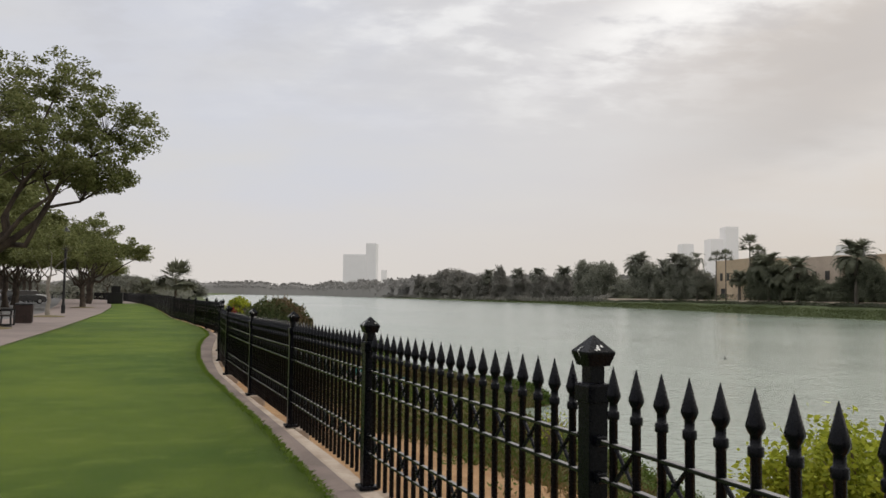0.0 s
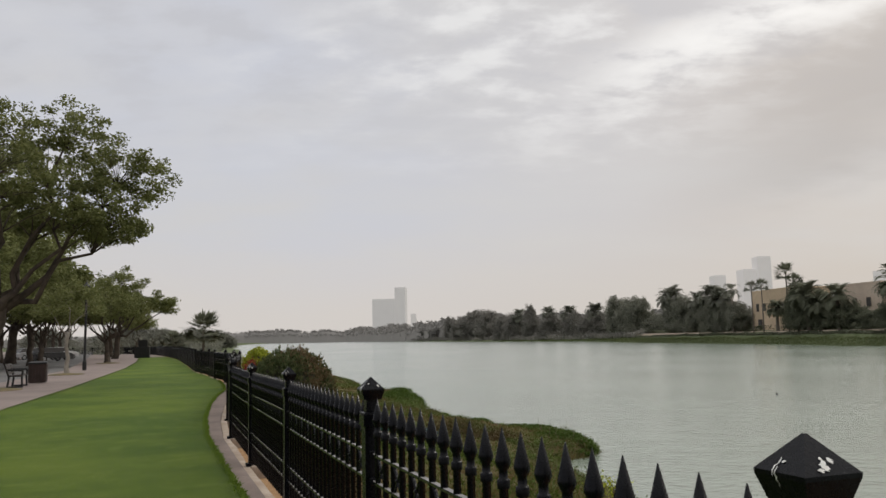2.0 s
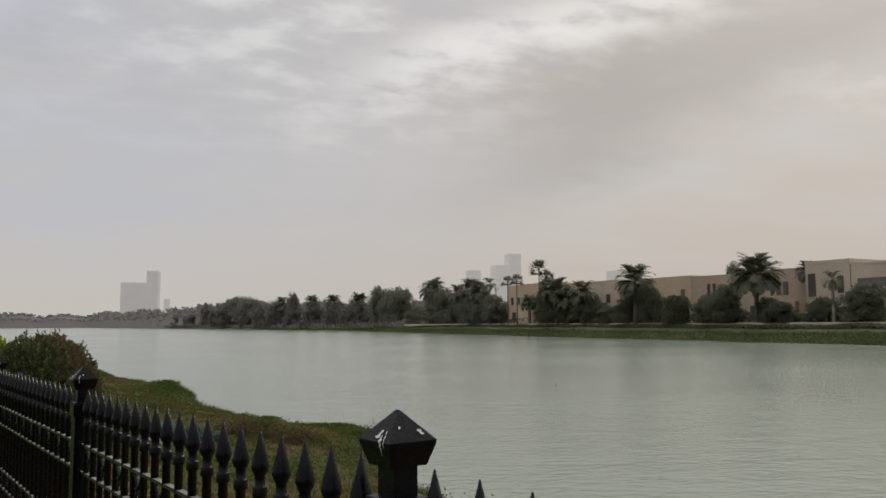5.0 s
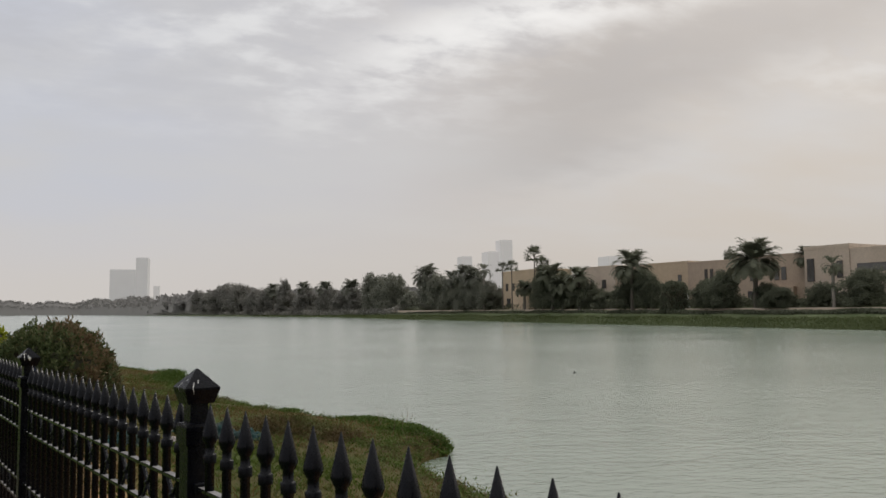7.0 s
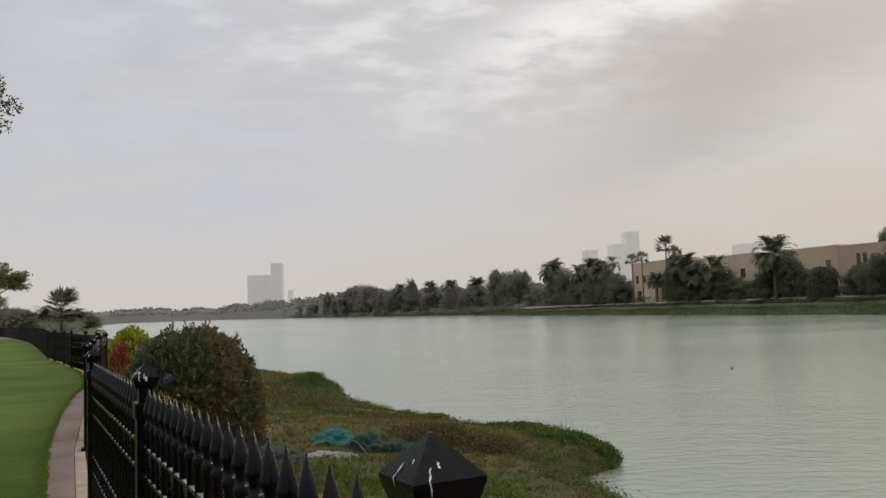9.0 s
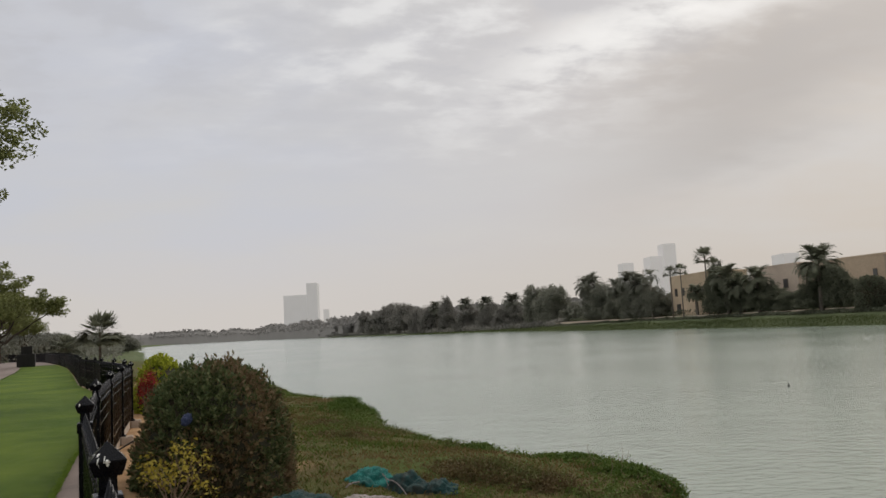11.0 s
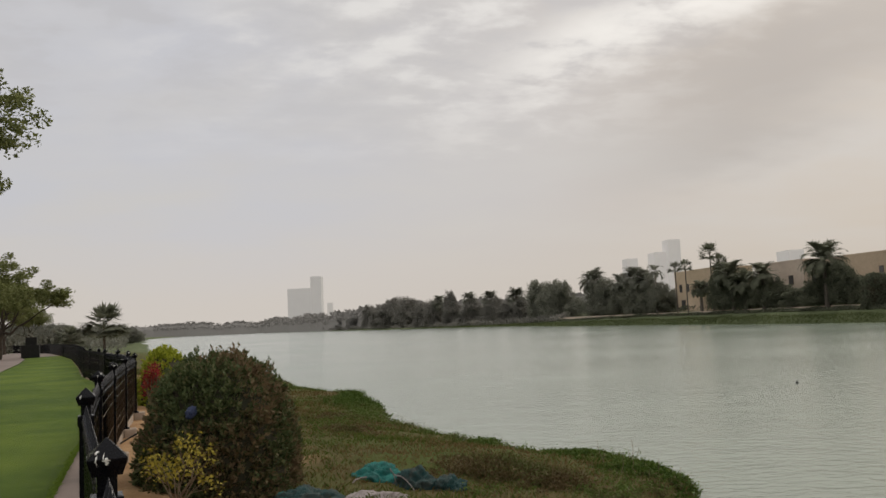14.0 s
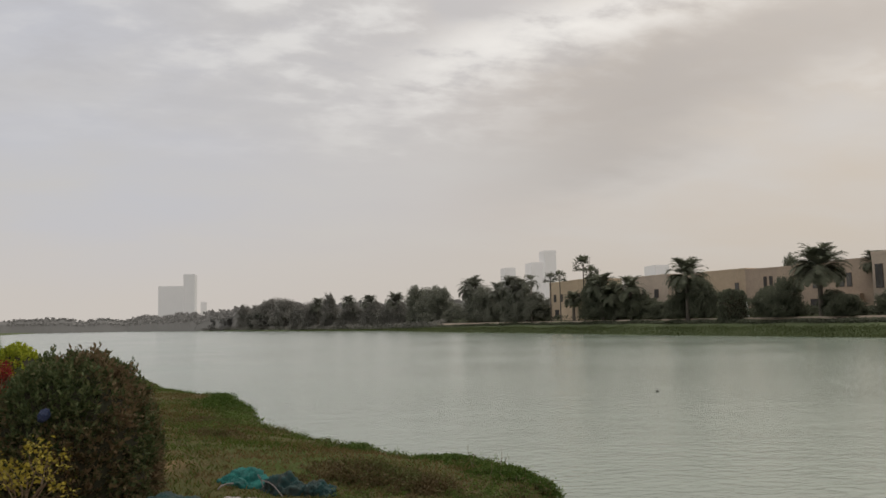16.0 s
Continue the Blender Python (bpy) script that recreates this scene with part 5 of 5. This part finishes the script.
house((81.0, 170.8), (83.4, 159.2), 12, 1.6, 10.8, "brown_wall", [(2.5, 4.8, 1.0, 1.6), (3, 0.6, 1.8, 2.2), (8.6, 4.6, 0.7, 1.8), (10.0, 4.6, 0.7, 1.8)], "brown rendered flat-roofed villa behind palms", steps=((0.8, 5.0, 1.2, 3.4), (7.4, 4.0, 0.9, 3.0)))
house((82.6, 158.9), (85.6, 148.0), 13, 1.7, 10.9, "sand_wall", [(8.6, 4.9, 0.8, 1.5), (1.6, 0.4, 1.6, 2.2)], "sand-coloured flat-roofed villa with blank walls", steps=((0.6, 4.4, 1.0, 3.2),))
house((85.4, 147.9), (88.7, 137.9), 13, 1.7, 10.6, "brown_wall", [(4.2, 4.2, 0.55, 3.0), (5.5, 4.2, 0.55, 3.0), (7.2, 4.9, 0.5, 1.9), (8.3, 4.9, 0.5, 1.9), (2.0, -0.2, 1.6, 2.3), (4.4, -0.2, 1.8, 2.3)], "brown rendered villa with narrow slit windows", steps=((1.5, 8.0, 0.8, 2.9),))
house((89.5, 137.8), (94.3, 124.0), 12, 1.8, 11.0, "brown_wall", [(3.0, 4.6, 1.4, 1.9), (8.0, 4.6, 0.8, 2.2), (9.4, 4.6, 0.8, 2.2), (2.4, 0.2, 2.0, 2.4)], "brown rendered flat-roofed villa in shade", steps=((6.8, 5.4, 1.1, 3.3),))
house((89.3, 118.9), (91.2, 111.0), 12, 1.9, 11.2, "pale_wall", [(0.6, 3.8, 1.2, 3.6), (6.0, 4.2, 0.9, 2.6), (6.0, 0.2, 1.3, 1.6), (2.8, 0.1, 1.5, 1.7)], "pale two-storey villa with a tall window", parapet=0.7)
house((91.3, 110.9), (96.0, 92.0), 12, 1.9, 10.6, "pale_wall", [(1.2, 5.0, 9.5, 1.2), (3.0, 0.2, 2.2, 2.4), (8.0, 0.2, 2.2, 2.4)], "pale two-storey villa with a long dark balcony opening")
house((97.0, 88.0), (103.0, 66.0), 14, 2.0, 10.5, "sand_wall", [(4.0, 4.6, 1.4, 1.9), (12.0, 4.6, 1.4, 1.9)], "sandy flat-roofed villa by the river")

house((-66.0, 790.0), (-48.0, 730.0), 14, 0.5, 7.6, "pale_wall", [(10.0, 3.5, 3.0, 2.0), (26.0, 3.5, 3.0, 2.0), (48.0, 3.5, 3.0, 2.0)], "low pale villa fading into haze at the bend")


def statue():
    prof = [(0.42, 0.0), (0.42, 0.3), (0.28, 0.36), (0.26, 0.9), (0.32, 1.25), (0.22, 1.7), (0.30, 2.0), (0.12, 2.3), (0.16, 2.45), (0.03, 2.65)]
    ob = part("garden_statue", rings(bmesh.new(), prof, 10), "white", smooth=True)
    tagged(ob, "white stone garden statue on the far bank", "statue").location = (78.0, 136.2, far_ground(78.0, 136.2) + 0.05)


statue()


# ---- skyline in the haze ----
def tower(x0, x1, y, top, depth, mat, label, floors=22, bays=6):
    t = thing("tower_block", label, "tower", pose((x0 + x1) / 2, y, 0), "towers on the skyline")
    w = abs(x1 - x0)
    part("shaft", box(bmesh.new(), -w / 2, 0, -2, w / 2, depth, top), mat, t)
    bm = box(bmesh.new(), -w / 2 - 0.4, -0.5, 0, w / 2 + 0.4, -0.02, top / floors * 0.3)
    band = bpy.data.meshes.new("floor_band")
    bm.to_mesh(band)
    bm.free()
    for i in range(1, floors):
        mesh_part("floor_band", band, mat, t).location.z = top * i / floors
    return t


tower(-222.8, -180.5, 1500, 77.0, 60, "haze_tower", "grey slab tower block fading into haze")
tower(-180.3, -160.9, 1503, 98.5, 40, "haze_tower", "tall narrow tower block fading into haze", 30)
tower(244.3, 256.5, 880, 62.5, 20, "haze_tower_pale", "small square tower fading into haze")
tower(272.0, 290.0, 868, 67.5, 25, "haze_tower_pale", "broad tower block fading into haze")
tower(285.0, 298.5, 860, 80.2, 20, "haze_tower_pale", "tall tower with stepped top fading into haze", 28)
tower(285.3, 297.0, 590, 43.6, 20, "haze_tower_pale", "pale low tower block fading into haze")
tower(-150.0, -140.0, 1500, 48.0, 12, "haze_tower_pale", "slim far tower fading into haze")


def hazy_wood():
    """The far treeline at the end of the river, an uneven belt of wood."""
    rng = random.Random(61)
    verts, faces = [], []
    line = [(-1100, 1500), (-700, 1420), (-420, 1340), (-330, 1250), (-215, 1180), (-120, 900), (-70, 760), (-30, 660), (20, 560), (90, 500), (250, 470), (520, 430)]
    n = 700
    for i in range(n):
        k = i / (n - 1) * (len(line) - 1)
        j = min(len(line) - 2, int(k))
        x = line[j][0] + (line[j + 1][0] - line[j][0]) * (k - j)
        y = line[j][1] + (line[j + 1][1] - line[j][1]) * (k - j) + 14
        h = (14 + 4.5 * noise.noise((i * 0.05, 0, 0)) + 3.0 * noise.noise((i * 0.21, 3, 0)) + 0.9 * noise.noise((i * 0.7, 7, 0))) * (1.0 if x > -300 else 1.25)
        verts += [(x, y - 12, -1.6), (x, y - 8, h * 0.65), (x, y, h), (x, y + 14, h * 0.6), (x, y + 18, -1.6)]
    for i in range(n - 1):
        for q in range(4):
            faces.append((5 * i + q, 5 * i + q + 1, 5 * i + 6 + q, 5 * i + 5 + q))
    nr = np.random.default_rng(62)
    rim = np.array([verts[5 * i + rng.choice((1, 2, 2))] for i in range(n) for _ in range(9)]) + nr.normal(size=(9 * n, 3)) * np.array([1.6, 1.0, 0.9])
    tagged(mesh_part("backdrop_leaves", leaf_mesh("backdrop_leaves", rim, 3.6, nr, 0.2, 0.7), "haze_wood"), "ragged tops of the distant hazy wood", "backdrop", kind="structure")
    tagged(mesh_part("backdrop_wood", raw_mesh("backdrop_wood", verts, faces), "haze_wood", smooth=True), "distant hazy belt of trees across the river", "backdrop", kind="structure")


hazy_wood()


# ---- grass that overhangs the kerb ----
def lawn_fringe():
    rng = random.Random(91)
    out = []
    for _ in range(9000):
        y = 4 + 30 * rng.random() ** 1.3
        x = kerb_left(y) - abs(rng.gauss(0, 0.035)) + 0.02
        a, h = rng.random() * 6.283, rng.uniform(0.012, 0.032)
        ca, sa = math.cos(a) * 0.004, math.sin(a) * 0.005
        lx, ly = rng.gauss(0.015, 0.02), rng.gauss(0, 0.02)
        out.append(((x - ca, y - sa, -0.02), (x + ca, y + sa, -0.02), (x + lx * 0.5 + ca, y + ly * 0.5 + sa, h * 0.6), (x + lx, y + ly, h)))
    tagged(mesh_part("lawn_fringe", quads("lawn_fringe", out), "fringe"), "long grass blades along the kerb", "grass", kind="stuff")


MAT["fringe"] = foliage("lawn_edge_blades", (0.10, 0.165, 0.02), (0.19, 0.27, 0.045), through_light=0.4, scale=2.0)
lawn_fringe()


# ---- street furniture ----
def bench():
    b = thing("park_bench", "dark wooden park bench with black iron ends", "bench", pose(-17.35, 31.6, 0.012, 0, 0, 115))
    slat = bmesh.new()
    box(slat, -0.85, -0.04, -0.02, 0.85, 0.04, 0.02, 0.004)
    me = bpy.data.meshes.new("slat")
    slat.to_mesh(me)
    slat.free()
    for i in range(5):
        mesh_part("slat", me, "bench_wood", b).location = (0, -0.20 + i * 0.09, 0.44)
    for i in range(4):
        o = mesh_part("slat", me, "bench_wood", b)
        o.location, o.rotation_euler = (0, 0.23 + 0.035 * i, 0.53 + i * 0.10), (radians(75), 0, 0)
    for x in (-0.72, 0.72):
        for name, p, q in (("leg", (-0.24, 0.0), (-0.22, 0.43)), ("leg", (0.25, 0.0), (0.2, 0.43)), ("seat_rail", (-0.25, 0.43), (0.24, 0.43)), ("back_post", (0.22, 0.42), (0.37, 0.88)),
                           ("armrest", (-0.25, 0.63), (0.28, 0.65)), ("arm_post", (-0.23, 0.43), (-0.25, 0.63)), ("foot_rail", (-0.26, 0.02), (0.27, 0.02))):
            part(name, bar(bmesh.new(), (x, *p), (x, *q), 0.038, 0.038, 6), "bench_metal", b)


def litter_bin():
    b = thing("litter_bin", "square dark brown litter bin beside the bench", "litter bin", pose(-17.9, 33.9, 0.012, 0, 0, 25))
    part("body", box(bmesh.new(), -0.31, -0.31, 0.04, 0.31, 0.31, 0.80, 0.02), "bin", b)
    for s in range(4):
        for i in range(5):
            o = part("slat", box(bmesh.new(), -0.27 + i * 0.112, -0.335, 0.08, -0.27 + i * 0.112 + 0.095, -0.308, 0.78), "bin", b)
            o.matrix_basis = Matrix.Rotation(s * math.pi / 2, 4, "Z")
    part("lid", rings(bmesh.new(), [(0.35, 0.80), (0.35, 0.85), (0.24, 0.90)], 4, True), "bench_metal", b)


def lamp_post():
    p = thing("street_lamp", "tall black metal street lamp post by the walkway", "street lamp", pose(-24.1, 49.5, 0.012))
    part("pole", rings(bmesh.new(), [(0.12, 0), (0.12, 0.5), (0.08, 0.6), (0.06, 4.6)], 10), "bench_metal", p)
    part("lantern", rings(bmesh.new(), [(0.08, 4.6), (0.18, 4.7), (0.22, 5.1), (0.10, 5.25), (0.02, 5.4)], 8), "bench_metal", p)


def cabinet():
    c = thing("utility_cabinet", "dark utility cabinet at the lawn's end", "utility cabinet", pose(-38.6, 90.0, 0.0, 0, 0, 20))
    part("body", box(bmesh.new(), -0.8, -0.5, 0, 0.8, 0.5, 1.25, 0.03), "bench_metal", c)
    part("door", box(bmesh.new(), -0.7, -0.525, 0.1, 0.0, -0.498, 1.15, 0.008), "bench_metal", c)
    part("door", box(bmesh.new(), 0.02, -0.525, 0.1, 0.7, -0.498, 1.15, 0.008), "bench_metal", c)
    part("panel_frame", box(bmesh.new(), -0.45, -0.1, 1.25, 0.55, 0.1, 2.0, 0.02), "bench_metal", c)


def car(m, paint, label):
    c = thing("parked_car", label, "car", m, "parked cars")
    bm = bmesh.new()
    prof = [(-2.15, 0.35), (-2.2, 0.75), (-1.95, 0.9), (-1.2, 0.98), (1.0, 1.0), (1.9, 0.88), (2.2, 0.72), (2.2, 0.35)]
    loops = []
    for w, s in ((-0.88, 0.97), (-0.80, 1.0), (0.80, 1.0), (0.88, 0.97)):
        loops.append([bm.verts.new((x * s, w, z if abs(w) < 0.85 else z * 0.96)) for x, z in prof])
    for a, b in zip(loops, loops[1:]):
        for i in range(len(prof)):
            j = (i + 1) % len(prof)
            bm.faces.new((a[i], b[i], b[j], a[j]))
    bm.faces.new(loops[0])
    bm.faces.new(list(reversed(loops[-1])))
    body = part("body", bm, paint, c)
    bm = bmesh.new()
    low = [bm.verts.new(v) for v in ((-1.9, -0.78, 0.94), (1.05, -0.78, 0.97), (1.05, 0.78, 0.97), (-1.9, 0.78, 0.94))]
    top = [bm.verts.new(v) for v in ((-1.35, -0.62, 1.44), (0.35, -0.62, 1.46), (0.35, 0.62, 1.46), (-1.35, 0.62, 1.44))]
    for i in range(4):
        bm.faces.new((low[i], low[(i + 1) % 4], top[(i + 1) % 4], top[i]))
    part("window_band", bm, "glass", c)
    part("roof", box(bmesh.new(), -1.38, -0.65, 1.43, 0.38, 0.65, 1.48, 0.02), paint, c)
    for x in (-1.35, 1.35):
        for y in (-0.80, 0.80):
            w = part("wheel", rings(bmesh.new(), [(0.30, -0.09), (0.32, -0.06), (0.32, 0.06), (0.30, 0.09)], 16), "tyre", c)
            w.matrix_basis = pose(x, y, 0.32, 90, 0, 0)
            r = part("rim", rings(bmesh.new(), [(0.20, -0.10), (0.20, 0.10)], 12), "rim", w)
    for y in (-0.6, 0.6):
        part("headlight", box(bmesh.new(), 2.08, y - 0.18, 0.66, 2.2, y + 0.18, 0.80, 0.02), "white", c)


bench()
litter_bin()
lamp_post()
cabinet()
for x, y, r, paint, label in ((-47.2, 86.5, 63, "car_dark", "dark grey parked car by the kerb"), (-53.0, 98.5, 63, "car_white", "white parked car by the kerb"), (-57.8, 100.5, 63, "car_silver", "silver parked car across the street"), (-63.0, 112.0, 63, "car_white", "white parked car across the street")):
    car(pose(x, y, -0.12, 0, 0, r), paint, label)


def garden_wall():
    w = thing("garden_wall", "beige garden wall with square panels across the street", "wall", pose(-36.5, 57.5, 0.0, 0, 0, 62 + 180))
    part("wall", box(bmesh.new(), 0, -0.2, -0.1, 32, 0.2, 2.5), "sand_wall", w)
    part("coping", box(bmesh.new(), -0.08, -0.28, 2.5, 32, 0.28, 2.62), "pale_wall", w)
    for i in range(10):
        part("grille", box(bmesh.new(), 0.8 + i * 3.1, 0.19, 1.0, 2.9 + i * 3.1, 0.23, 2.1), "frame", w)


garden_wall()


def floating_shape():
    # stand-in for a small dark shape on the water that resembles a bird
    f = thing("buoy", "small dark bird-like shape floating on the river", "buoy", pose(14.0, 41.2, WATER_Z))
    part("float", rings(bmesh.new(), [(0.02, -0.03), (0.06, 0.0), (0.06, 0.03), (0.03, 0.06)], 8), "hose", f)
    part("stick", rings(bmesh.new(), [(0.01, 0.05), (0.008, 0.13)], 5), "hose", f)


floating_shape()
